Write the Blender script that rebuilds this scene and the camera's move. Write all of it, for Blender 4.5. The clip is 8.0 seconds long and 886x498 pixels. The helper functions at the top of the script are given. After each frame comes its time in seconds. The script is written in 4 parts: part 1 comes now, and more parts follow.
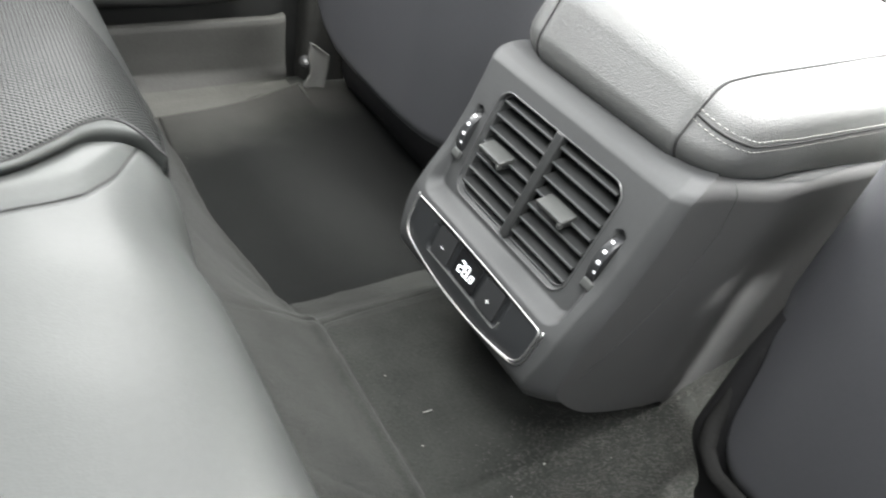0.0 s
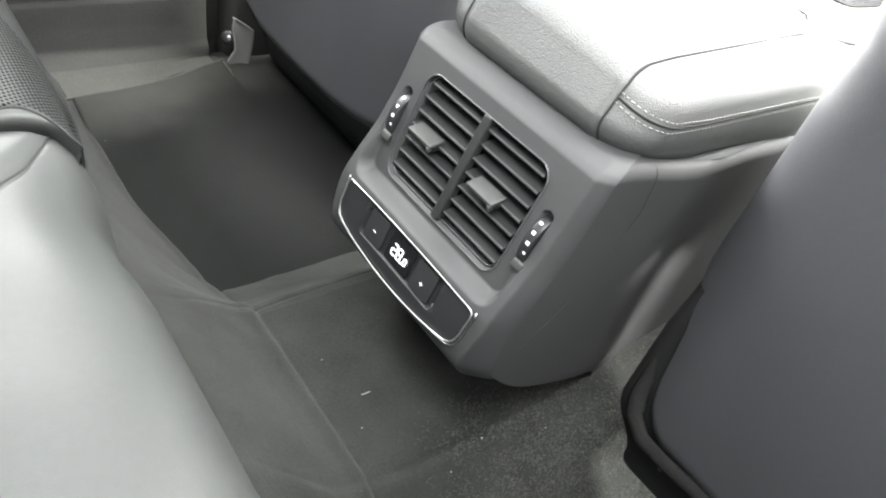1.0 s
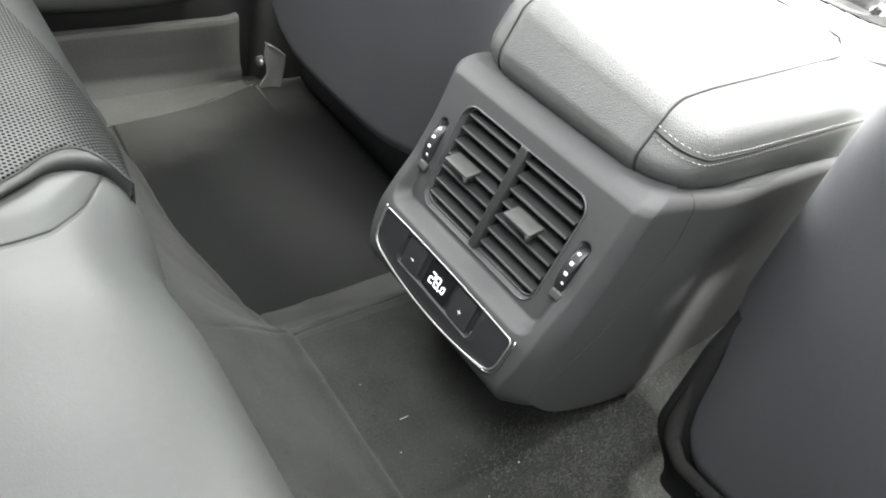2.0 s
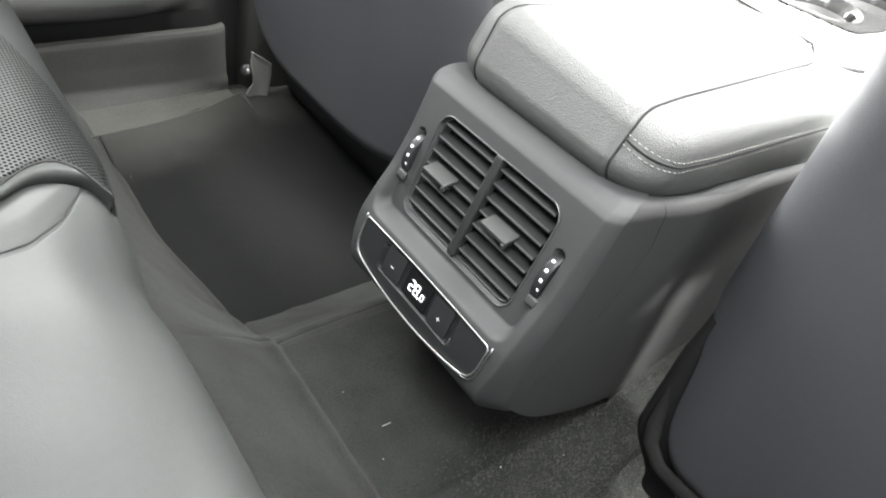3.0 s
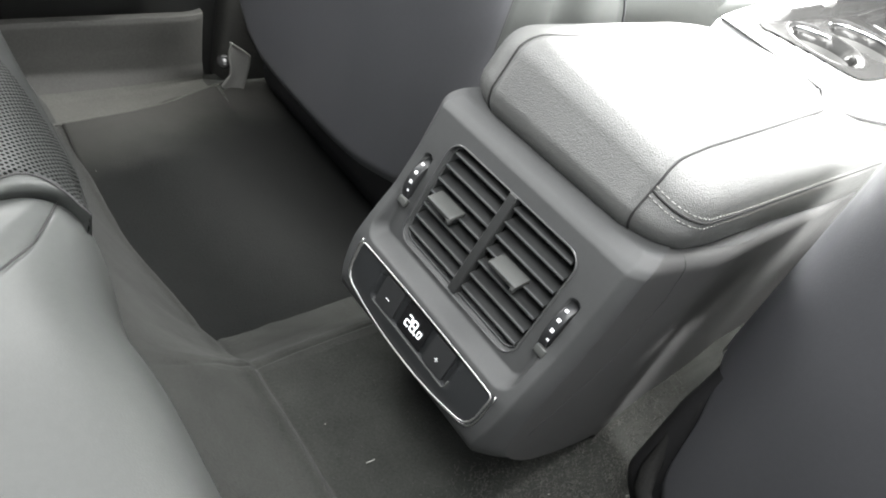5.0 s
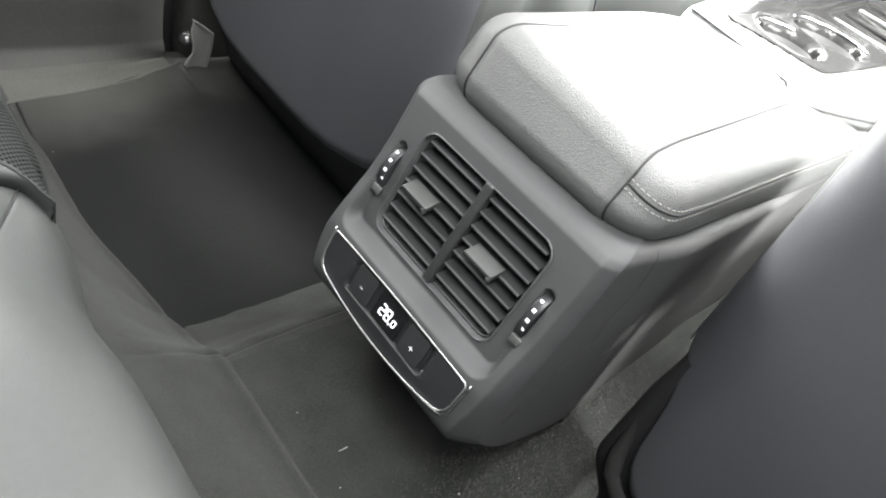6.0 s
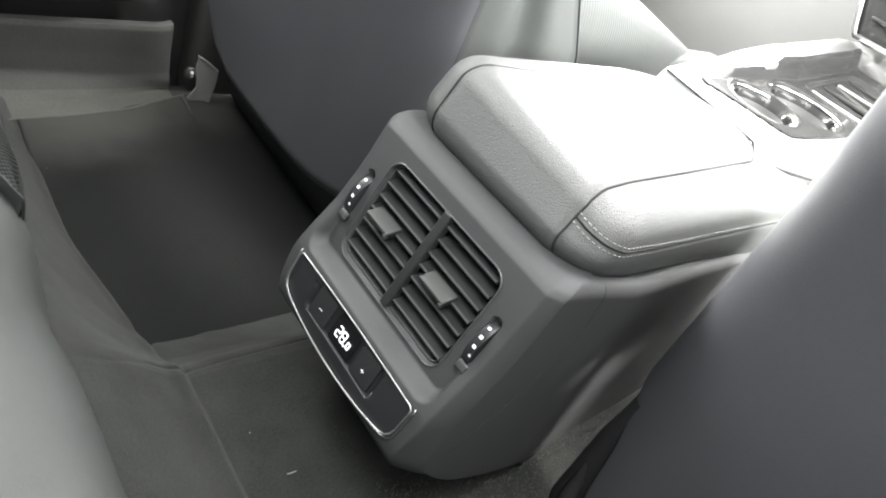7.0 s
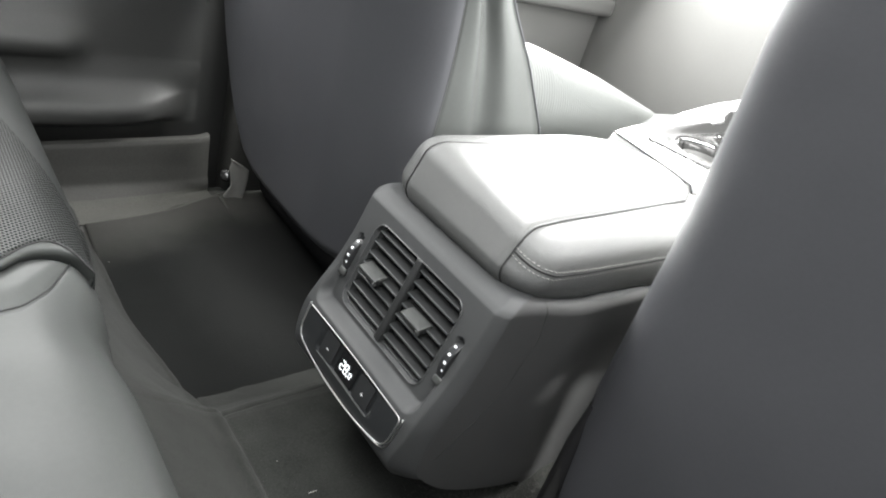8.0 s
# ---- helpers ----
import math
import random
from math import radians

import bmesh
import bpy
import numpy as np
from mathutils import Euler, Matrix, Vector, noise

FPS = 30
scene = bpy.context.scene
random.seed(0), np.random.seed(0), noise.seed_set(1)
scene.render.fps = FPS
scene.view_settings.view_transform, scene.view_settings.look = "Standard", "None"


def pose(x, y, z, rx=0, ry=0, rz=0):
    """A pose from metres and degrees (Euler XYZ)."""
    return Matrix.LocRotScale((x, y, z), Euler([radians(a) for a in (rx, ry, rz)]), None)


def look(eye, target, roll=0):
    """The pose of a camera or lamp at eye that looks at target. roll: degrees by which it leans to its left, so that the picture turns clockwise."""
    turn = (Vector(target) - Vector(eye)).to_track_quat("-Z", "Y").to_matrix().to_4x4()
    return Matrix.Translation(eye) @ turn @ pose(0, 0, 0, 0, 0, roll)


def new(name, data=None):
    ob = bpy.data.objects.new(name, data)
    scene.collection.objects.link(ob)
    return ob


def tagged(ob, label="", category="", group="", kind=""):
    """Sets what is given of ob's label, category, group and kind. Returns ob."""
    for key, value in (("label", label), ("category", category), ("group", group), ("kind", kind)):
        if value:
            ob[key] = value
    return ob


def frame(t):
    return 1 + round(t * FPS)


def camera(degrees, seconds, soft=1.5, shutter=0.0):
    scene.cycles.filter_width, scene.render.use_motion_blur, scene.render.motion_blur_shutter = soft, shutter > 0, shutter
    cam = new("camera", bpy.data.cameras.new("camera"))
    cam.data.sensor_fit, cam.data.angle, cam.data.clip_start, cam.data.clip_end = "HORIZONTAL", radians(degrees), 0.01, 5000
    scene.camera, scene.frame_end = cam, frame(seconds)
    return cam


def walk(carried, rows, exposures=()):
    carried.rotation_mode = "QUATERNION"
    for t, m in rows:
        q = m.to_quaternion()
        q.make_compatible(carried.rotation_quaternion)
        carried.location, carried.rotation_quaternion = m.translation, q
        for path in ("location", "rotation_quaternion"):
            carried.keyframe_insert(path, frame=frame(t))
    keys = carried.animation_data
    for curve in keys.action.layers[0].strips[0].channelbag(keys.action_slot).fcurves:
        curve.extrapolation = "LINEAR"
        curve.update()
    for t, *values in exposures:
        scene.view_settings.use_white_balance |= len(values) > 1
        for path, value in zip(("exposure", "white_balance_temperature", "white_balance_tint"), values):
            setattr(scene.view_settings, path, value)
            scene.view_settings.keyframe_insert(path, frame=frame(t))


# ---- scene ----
cam = camera(67.4, 8.0, soft=1.9, shutter=0.4)
PATH = [
    (0, (0.3038, -0.3262, 0.4893), (0.0086, -0.0662, 0.1805), 15.11),
    (0.5, (0.2830, -0.3215, 0.4856), (0.0289, -0.0251, 0.1733), 21.69),
    (1, (0.3019, -0.3224, 0.4989), (0.0459, -0.0296, 0.1846), 18.03),
    (1.5, (0.2853, -0.3325, 0.5074), (0.0190, -0.0501, 0.1923), 15.64),
    (1.7, (0.287, -0.334, 0.511), (-0.787, 0.786, -0.750), 15.7),
    (2.8, (0.296, -0.332, 0.522), (-0.784, 0.815, -0.708), 16.4),
    (3, (0.2990, -0.3256, 0.5242), (0.0295, -0.0408, 0.2139), 15.53),
    (3.5, (0.2808, -0.3091, 0.5219), (0.0004, -0.0356, 0.2111), 14.36),
    (4, (0.2610, -0.3181, 0.5155), (0.0021, -0.0308, 0.1986), 20.68),
    (4.5, (0.2461, -0.3169, 0.5269), (-0.0034, -0.0111, 0.2200), 21.35),
    (4.7, (0.2424, -0.3216, 0.5239), (-0.0076, -0.0156, 0.2176), 21.11),
    (5.8, (0.2246, -0.3374, 0.5266), (0.0091, -0.0130, 0.2130), 25.02),
    (6, (0.2250, -0.3347, 0.5256), (0.0079, -0.0078, 0.2156), 24.94),
    (6.5, (0.2360, -0.3260, 0.5187), (0.0077, 0.0034, 0.2198), 25.74),
    (7, (0.2701, -0.3203, 0.5273), (0.0209, 0.0117, 0.2486), 26.74),
    (7.2, (0.275, -0.310, 0.530), (-0.743, 1.022, -0.561), 24.6),
    (7.5, (0.3127, -0.3237, 0.5648), (0.0473, 0.0126, 0.3070), 24.66),
    (7.7, (0.341, -0.336, 0.586), (-0.805, 0.949, -0.430), 21.6),
    (8, (0.3986, -0.3583, 0.5865), (0.0926, -0.0442, 0.3463), 18.28),
]
walk(cam, [(t, look(eye, target, roll)) for t, eye, target, roll in PATH], [(0.0, 0.96, 6500, 10), (0.5, 0.98, 6500, 10), (1.0, 1.06, 6500, 10), (1.5, 0.91, 6500, 10), (3.0, 0.73, 6500, 10), (3.5, 0.65, 6500, 10), (4.0, 0.70, 6500, 10), (4.5, 0.57, 6500, 10), (6.0, 0.68, 6500, 10), (6.5, 0.56, 6500, 10), (7.0, 0.43, 6500, 10), (7.5, -0.02, 6500, 10), (8.0, 0.22, 6500, 10)])

# ---- daylight: sky, windscreen, windows, assumed glass roof ----
world = bpy.data.worlds.new("sky")
scene.world = world
world.use_nodes = True
wn = world.node_tree
sky = wn.nodes.new("ShaderNodeTexSky")
sky.sky_type = "NISHITA"
sky.sun_disc = False
sky.sun_elevation, sky.sun_rotation = radians(50), radians(-20)
wn.links.new(sky.outputs[0], wn.nodes["Background"].inputs[0])
wn.nodes["Background"].inputs[1].default_value = 0.1


def area_lamp(name, eye, target, w, h, watts, colour=(1, 1, 1)):
    data = bpy.data.lights.new(name, "AREA")
    data.shape, data.size, data.size_y, data.energy, data.color = "RECTANGLE", w, h, watts, colour
    ob = new(name, data)
    ob.matrix_world = look(eye, target)
    return tagged(ob, kind="structure")


area_lamp("windscreen_daylight", (0.0, 1.25, 0.86), (0.0, 0.35, 0.35), 1.25, 0.5, 24, (1.0, 1.0, 0.98))
area_lamp("windscreen_top_daylight", (0.0, 0.85, 0.93), (0.0, 0.35, 0.2), 1.2, 0.4, 9, (1.0, 1.0, 0.98))
# No glass roof is seen; these two lamps are added for light from above.
area_lamp("assumed_roof_front_daylight", (0.235, 0.27, 0.955), (0.16, 0.27, 0.0), 0.36, 0.36, 20, (1.0, 1.0, 0.98))
area_lamp("assumed_roof_rear_daylight", (0.20, -0.34, 0.955), (0.16, -0.30, 0.0), 0.42, 0.45, 8.5, (1.0, 1.0, 0.98))
area_lamp("far_rear_window_daylight", (-0.79, -0.13, 0.74), (0.2, 0.05, 0.40), 0.46, 0.30, 8.5, (1.0, 1.0, 0.98))
area_lamp("far_window_daylight", (-0.79, 0.62, 0.74), (0.2, 0.20, 0.45), 0.8, 0.32, 90, (1.0, 1.0, 0.98))
area_lamp("near_window_daylight", (0.79, 0.50, 0.70), (0.1, 0.50, 0.35), 0.7, 0.32, 32, (1.0, 1.0, 0.98))
area_lamp("near_rear_window_daylight", (0.79, -0.42, 0.72), (-0.3, 0.05, 0.4), 0.6, 0.30, 2.8, (1.0, 1.0, 0.98))


# ---- materials ----
def material(name, colour, rough=0.5, metal=0.0, grain=0.0, grain_scale=900.0, voronoi=False, mottle=0.15, mottle_scale=14.0,
             coat=0.0, spec=0.5, sheen=0.0, rough_var=0.1):
    m = bpy.data.materials.new(name)
    m.use_nodes = True
    nt = m.node_tree
    b = nt.nodes["Principled BSDF"]
    b.inputs["Roughness"].default_value = rough
    b.inputs["Metallic"].default_value = metal
    b.inputs["Specular IOR Level"].default_value = spec
    b.inputs["Coat Weight"].default_value = coat
    b.inputs["Sheen Weight"].default_value = sheen
    co = nt.nodes.new("ShaderNodeTexCoord")
    n1 = nt.nodes.new("ShaderNodeTexNoise")
    n1.inputs["Scale"].default_value, n1.inputs["Detail"].default_value = mottle_scale, 6
    nt.links.new(co.outputs["Object"], n1.inputs["Vector"])
    n2 = nt.nodes.new("ShaderNodeTexNoise")
    n2.inputs["Scale"].default_value, n2.inputs["Detail"].default_value = mottle_scale * 22, 3
    nt.links.new(co.outputs["Object"], n2.inputs["Vector"])
    add = nt.nodes.new("ShaderNodeMath")
    add.operation = "ADD"
    nt.links.new(n1.outputs["Fac"], add.inputs[0])
    nt.links.new(n2.outputs["Fac"], add.inputs[1])
    ramp = nt.nodes.new("ShaderNodeMapRange")
    ramp.inputs[1].default_value, ramp.inputs[2].default_value = 0.6, 1.4
    ramp.inputs[3].default_value, ramp.inputs[4].default_value = 1 - mottle, 1 + mottle
    nt.links.new(add.outputs[0], ramp.inputs[0])
    tint = nt.nodes.new("ShaderNodeVectorMath")
    tint.operation = "SCALE"
    tint.inputs[0].default_value = colour
    nt.links.new(ramp.outputs[0], tint.inputs["Scale"])
    nt.links.new(tint.outputs[0], b.inputs["Base Color"])
    rr = nt.nodes.new("ShaderNodeMapRange")
    rr.inputs[1].default_value, rr.inputs[2].default_value = 0.3, 0.7
    rr.inputs[3].default_value, rr.inputs[4].default_value = max(0.02, rough - rough_var * 0.5), min(1, rough + rough_var * 0.5)
    nt.links.new(n1.outputs["Fac"], rr.inputs[0])
    nt.links.new(rr.outputs[0], b.inputs["Roughness"])
    if grain:
        if voronoi:
            g = nt.nodes.new("ShaderNodeTexVoronoi")
            g.inputs["Scale"].default_value = grain_scale
            out = g.outputs["Distance"]
        else:
            g = nt.nodes.new("ShaderNodeTexNoise")
            g.inputs["Scale"].default_value, g.inputs["Detail"].default_value = grain_scale, 4
            out = g.outputs["Fac"]
        nt.links.new(co.outputs["Object"], g.inputs["Vector"])
        bump = nt.nodes.new("ShaderNodeBump")
        bump.inputs["Strength"].default_value = min(1.0, grain)
        bump.inputs["Distance"].default_value = 0.001
        nt.links.new(out, bump.inputs["Height"])
        nt.links.new(bump.outputs[0], b.inputs["Normal"])
    return m


M_PLASTIC = material("grained_dark_plastic", (0.068, 0.068, 0.0675), 0.62, spec=0.35, grain=0.4, grain_scale=1500, mottle=0.08)
M_FACE = material("satin_charcoal_plastic", (0.053, 0.0545, 0.055), 0.55, spec=0.4, grain=0.25, grain_scale=1800, mottle=0.06)
M_SLAT = material("vent_plastic", (0.030, 0.031, 0.031), 0.34, grain=0.1, grain_scale=1500, mottle=0.08)
# Glossy vent edge; its highlight is also put into the paler base colour.
M_EDGE_LIGHT = material("edge_highlight_plastic", (0.056, 0.058, 0.058), 0.34, spec=1.0, mottle=0.06)
M_TAB = material("vent_tab_plastic", (0.050, 0.052, 0.050), 0.5, grain=0.1, grain_scale=1500, mottle=0.08)
M_GLOSS = material("piano_black", (0.008, 0.008, 0.009), 0.12, mottle=0.05, coat=0.5)
M_TRAY = material("gloss_tray_plastic", (0.030, 0.030, 0.0295), 0.14, mottle=0.05, rough_var=0.03, spec=0.13)
M_KNOB = material("gloss_dark_plastic", (0.030, 0.030, 0.030), 0.10, mottle=0.05, rough_var=0.02)
# Well colour raised to imitate the even reflection seen across the gloss tray.
M_WELL = material("reflection_toned_well", (0.10, 0.10, 0.098), 0.30, mottle=0.06)
M_PANEL = material("satin_black_panel", (0.022, 0.0235, 0.025), 0.38, grain=0.05, grain_scale=1800, mottle=0.05)
M_BUTTON = material("button_black", (0.026, 0.027, 0.028), 0.36, grain=0.05, grain_scale=1500, mottle=0.05)
M_CHROME = material("satin_chrome", (0.56, 0.56, 0.56), 0.34, metal=1.0, mottle=0.05)
M_RING = material("brushed_ring_chrome", (0.64, 0.64, 0.63), 0.46, metal=1.0, mottle=0.04)
# Bright metal used for arcs that imitate reflections on the cup rims.
M_RIM_GLINT = material("rim_glint_metal", (0.75, 0.75, 0.75), 0.16, metal=1.0, mottle=0.03)
M_SILVER = material("silver_trim", (0.62, 0.62, 0.61), 0.32, metal=1.0, mottle=0.06)
M_WHITE = material("white_print", (0.85, 0.86, 0.86), 0.5, mottle=0.03)
M_LEATHER = material("armrest_leather", (0.108, 0.1095, 0.107), 0.42, grain=0.42, grain_scale=1150, voronoi=True, mottle=0.06)
M_SEAT = material("grey_seat_leather", (0.056, 0.0592, 0.057), 0.50, spec=0.38, grain=0.05, grain_scale=700, voronoi=True, mottle=0.06, mottle_scale=9)
M_SHELL = material("seat_back_vinyl", (0.056, 0.057, 0.062), 0.37, grain=0.07, grain_scale=900, voronoi=True, mottle=0.06)
M_CARPET = material("charcoal_carpet", (0.0245, 0.0257, 0.0234), 0.95, grain=0.8, grain_scale=650, mottle=0.42, mottle_scale=20, spec=0.1, sheen=0.06)
M_MAT = material("black_floor_mat", (0.0102, 0.0107, 0.0103), 0.95, grain=1.0, grain_scale=700, mottle=0.25, mottle_scale=30, spec=0.1)
M_SILL = material("sill_carpet_trim", (0.056, 0.056, 0.051), 0.8, grain=0.6, grain_scale=800, mottle=0.25, mottle_scale=18, spec=0.2)
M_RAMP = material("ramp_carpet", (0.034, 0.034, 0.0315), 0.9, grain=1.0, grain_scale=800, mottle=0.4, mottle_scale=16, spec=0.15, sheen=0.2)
# Dark seat hem fabric; on the console base this tone stands for shade.
M_SHADE_HEM = material("shaded_base_and_hem", (0.022, 0.022, 0.0215), 0.95, grain=0.8, grain_scale=800, mottle=0.3, mottle_scale=20, spec=0.1)
M_PILE = material("carpet_fibre", (0.053, 0.0525, 0.049), 0.9, mottle=0.45, mottle_scale=120, spec=0.1, sheen=0.2)
M_KICK = material("dark_kick_trim", (0.034, 0.034, 0.0315), 0.7, grain=0.5, grain_scale=700, mottle=0.25, mottle_scale=14, spec=0.3)
M_BASE = material("seat_base_plastic", (0.016, 0.016, 0.017), 0.75, grain=0.3, grain_scale=900, mottle=0.15, spec=0.25)
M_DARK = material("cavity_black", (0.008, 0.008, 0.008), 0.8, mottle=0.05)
M_THREAD = material("pale_thread", (0.32, 0.32, 0.30), 0.8, mottle=0.1)
M_SEAM = material("seam_shadow_thread", (0.02, 0.02, 0.02), 0.8, mottle=0.1)
M_DOOR = material("door_trim_plastic", (0.025, 0.0257, 0.0245), 0.6, grain=0.3, grain_scale=900, mottle=0.12)
M_LINING = material("grey_door_lining", (0.075, 0.075, 0.0725), 0.6, grain=0.3, grain_scale=900, mottle=0.08)
M_TIP = material("pale_trim_tip", (0.15, 0.15, 0.14), 0.6, grain=0.3, grain_scale=900, mottle=0.1)
M_ROOF = material("pale_headliner", (0.45, 0.45, 0.43), 0.9, grain=0.3, grain_scale=900, mottle=0.06)
M_STEEL = material("bolt_steel", (0.30, 0.30, 0.30), 0.35, metal=1.0, mottle=0.1)


def lit(name, colour, strength):
    m = bpy.data.materials.new(name)
    m.use_nodes = True
    b = m.node_tree.nodes["Principled BSDF"]
    b.inputs["Emission Color"].default_value = (*colour, 1)
    b.inputs["Emission Strength"].default_value = strength
    b.inputs["Base Color"].default_value = (*colour, 1)
    return m


M_DIGIT = lit("display_digits", (0.95, 0.98, 1.0), 1.2)
M_MARK = lit("lit_marks", (0.85, 0.87, 0.9), 0.18)


# ---- mesh helpers ----
def where_is(ob):
    v = Vector((0, 0, 0))
    while ob:
        v = v + ob.location
        ob = ob.parent
    return v


def part(name, geo, mat, parent, label="", smooth=True):
    """One mesh, given in world metres, as a child of a thing or of a part."""
    me = bpy.data.meshes.new(name)
    if isinstance(geo, bmesh.types.BMesh):
        bmesh.ops.recalc_face_normals(geo, faces=geo.faces[:])
        geo.to_mesh(me)
        geo.free()
    else:
        me.from_pydata(geo[0], [], geo[1])
    me.materials.append(mat)
    if smooth:
        me.shade_smooth()
    ob = new(name, me)
    if parent:
        me.transform(Matrix.Translation(-where_is(parent)))
        ob.parent = parent
    if label:
        ob["label"] = label
    me.update()
    return ob


def thing(name, at, label, category, group="", kind=""):
    ob = new(name)
    ob.location = at
    ob.empty_display_size = 0.05
    return tagged(ob, label, category, group, kind)


def lone(name, geo, mat, label, category, group="", kind="", smooth=True):
    return tagged(part(name, geo, mat, None, "", smooth), label, category, group, kind)


def lerp(v, table):
    """Piecewise linear value from rows of (key, value)."""
    if v <= table[0][0]:
        return table[0][1]
    for (a, p), (b, q) in zip(table, table[1:]):
        if v <= b:
            return p + (q - p) * (v - a) / (b - a)
    return table[-1][1]


def soft_lerp(v, table, r=0.005):
    return sum(lerp(v + r * k / 3, table) for k in range(-3, 4)) / 7


def ease(a, b, v):
    t = min(1.0, max(0.0, (v - a) / (b - a)))
    return t * t * (3 - 2 * t)


def grid(fn, us, vs, close_u=False):
    """A sheet of quads from fn(u, v)."""
    verts = [fn(u, v) for v in vs for u in us]
    n, faces = len(us), []
    for j in range(len(vs) - 1):
        for i in range(n if close_u else n - 1):
            k = (i + 1) % n
            faces.append((j * n + i, j * n + k, (j + 1) * n + k, (j + 1) * n + i))
    return verts, faces


def span(a, b, n):
    return [a + (b - a) * i / (n - 1) for i in range(n)]


def solid(geo, thickness):
    """A sheet turned into a slab of that thickness, along its normals."""
    bm = bmesh.new()
    vs = [bm.verts.new(v) for v in geo[0]]
    for f in geo[1]:
        bm.faces.new([vs[i] for i in f])
    bmesh.ops.recalc_face_normals(bm, faces=bm.faces[:])
    bm.normal_update()
    bmesh.ops.solidify(bm, geom=bm.faces[:], thickness=thickness)
    return bm


def box(cx, cy, cz, sx, sy, sz, bevel=0.0, seg=2, turn=None):
    bm = bmesh.new()
    bmesh.ops.create_cube(bm, size=1.0)
    bmesh.ops.scale(bm, vec=(sx, sy, sz), verts=bm.verts[:])
    if bevel:
        bmesh.ops.bevel(bm, geom=bm.edges[:], offset=bevel, segments=seg, profile=0.6, affect="EDGES")
    if turn:
        bmesh.ops.transform(bm, matrix=pose(0, 0, 0, *turn), verts=bm.verts[:])
    bmesh.ops.translate(bm, vec=(cx, cy, cz), verts=bm.verts[:])
    return bm


def tube(points, radius, seg=8, closed=False):
    """A round rod along points."""
    pts = [Vector(p) for p in points]
    n, verts, faces = len(pts), [], []
    side = None
    for i, p in enumerate(pts):
        a = pts[i - 1] if (i or closed) else p
        b = pts[(i + 1) % n] if (i < n - 1 or closed) else p
        d = (b - a).normalized()
        if side is None:
            side = d.orthogonal().normalized()
        side = (side - d * side.dot(d)).normalized()
        up = d.cross(side)
        for k in range(seg):
            w = 2 * math.pi * k / seg
            verts.append(p + radius * (math.cos(w) * side + math.sin(w) * up))
    for i in range(n if closed else n - 1):
        j = (i + 1) % n
        for k in range(seg):
            m = (k + 1) % seg
            faces.append((i * seg + k, i * seg + m, j * seg + m, j * seg + k))
    if not closed:
        faces.append(tuple(range(seg - 1, -1, -1)))
        faces.append(tuple(range((n - 1) * seg, n * seg)))
    return verts, faces


def cylinder(centre, axis, radius, depth, seg=32, bevel=0.0):
    bm = bmesh.new()
    bmesh.ops.create_cone(bm, cap_ends=True, segments=seg, radius1=radius, radius2=radius, depth=depth)
    if bevel:
        edges = [e for e in bm.edges if len(e.link_faces) == 2 and any(len(f.verts) > 4 for f in e.link_faces)]
        bmesh.ops.bevel(bm, geom=edges, offset=bevel, segments=2, profile=0.6, affect="EDGES")
    turn = Vector(axis).to_track_quat("Z", "Y").to_matrix().to_4x4()
    bmesh.ops.transform(bm, matrix=Matrix.Translation(centre) @ turn, verts=bm.verts[:])
    return bm


def rounded(hx, hz, r, n=8, cx=0.0, cz=0.0):
    """The outline of a rounded rectangle."""
    out = []
    for sx, sz, a0 in ((1, 1, 0), (-1, 1, 90), (-1, -1, 180), (1, -1, 270)):
        for k in range(n + 1):
            a = radians(a0 + 90 * k / n)
            out.append((cx + sx * (hx - r) + r * math.cos(a), cz + sz * (hz - r) + r * math.sin(a)))
    return out


def patch(outline, fn, rings=8, centre=None):
    """A filled sheet: the outline drawn in to its middle, each point placed by fn(a, b)."""
    ca = centre[0] if centre else sum(p[0] for p in outline) / len(outline)
    cb = centre[1] if centre else sum(p[1] for p in outline) / len(outline)
    n, verts, faces = len(outline), [], []
    for k in range(rings):
        f = 1 - k / rings
        verts += [fn(ca + (a - ca) * f, cb + (b - cb) * f) for a, b in outline]
    verts.append(fn(ca, cb))
    for k in range(rings - 1):
        for i in range(n):
            j = (i + 1) % n
            faces.append((k * n + i, k * n + j, (k + 1) * n + j, (k + 1) * n + i))
    for i in range(n):
        faces.append(((rings - 1) * n + i, (rings - 1) * n + (i + 1) % n, rings * n))
    return verts, faces


def merge(*geos):
    verts, faces = [], []
    for v, f in geos:
        k = len(verts)
        verts += list(v)
        faces += [tuple(i + k for i in q) for q in f]
    return verts, faces


# ---- floor: tunnel, footwells, riser under the rear seat ----
def crease_y(x):
    """Where the floor turns up into the riser under the seat."""
    return -0.096 + 0.0035 * ease(0.14, 0.20, abs(x)) - 0.026 * ease(0.19, 0.40, abs(x))


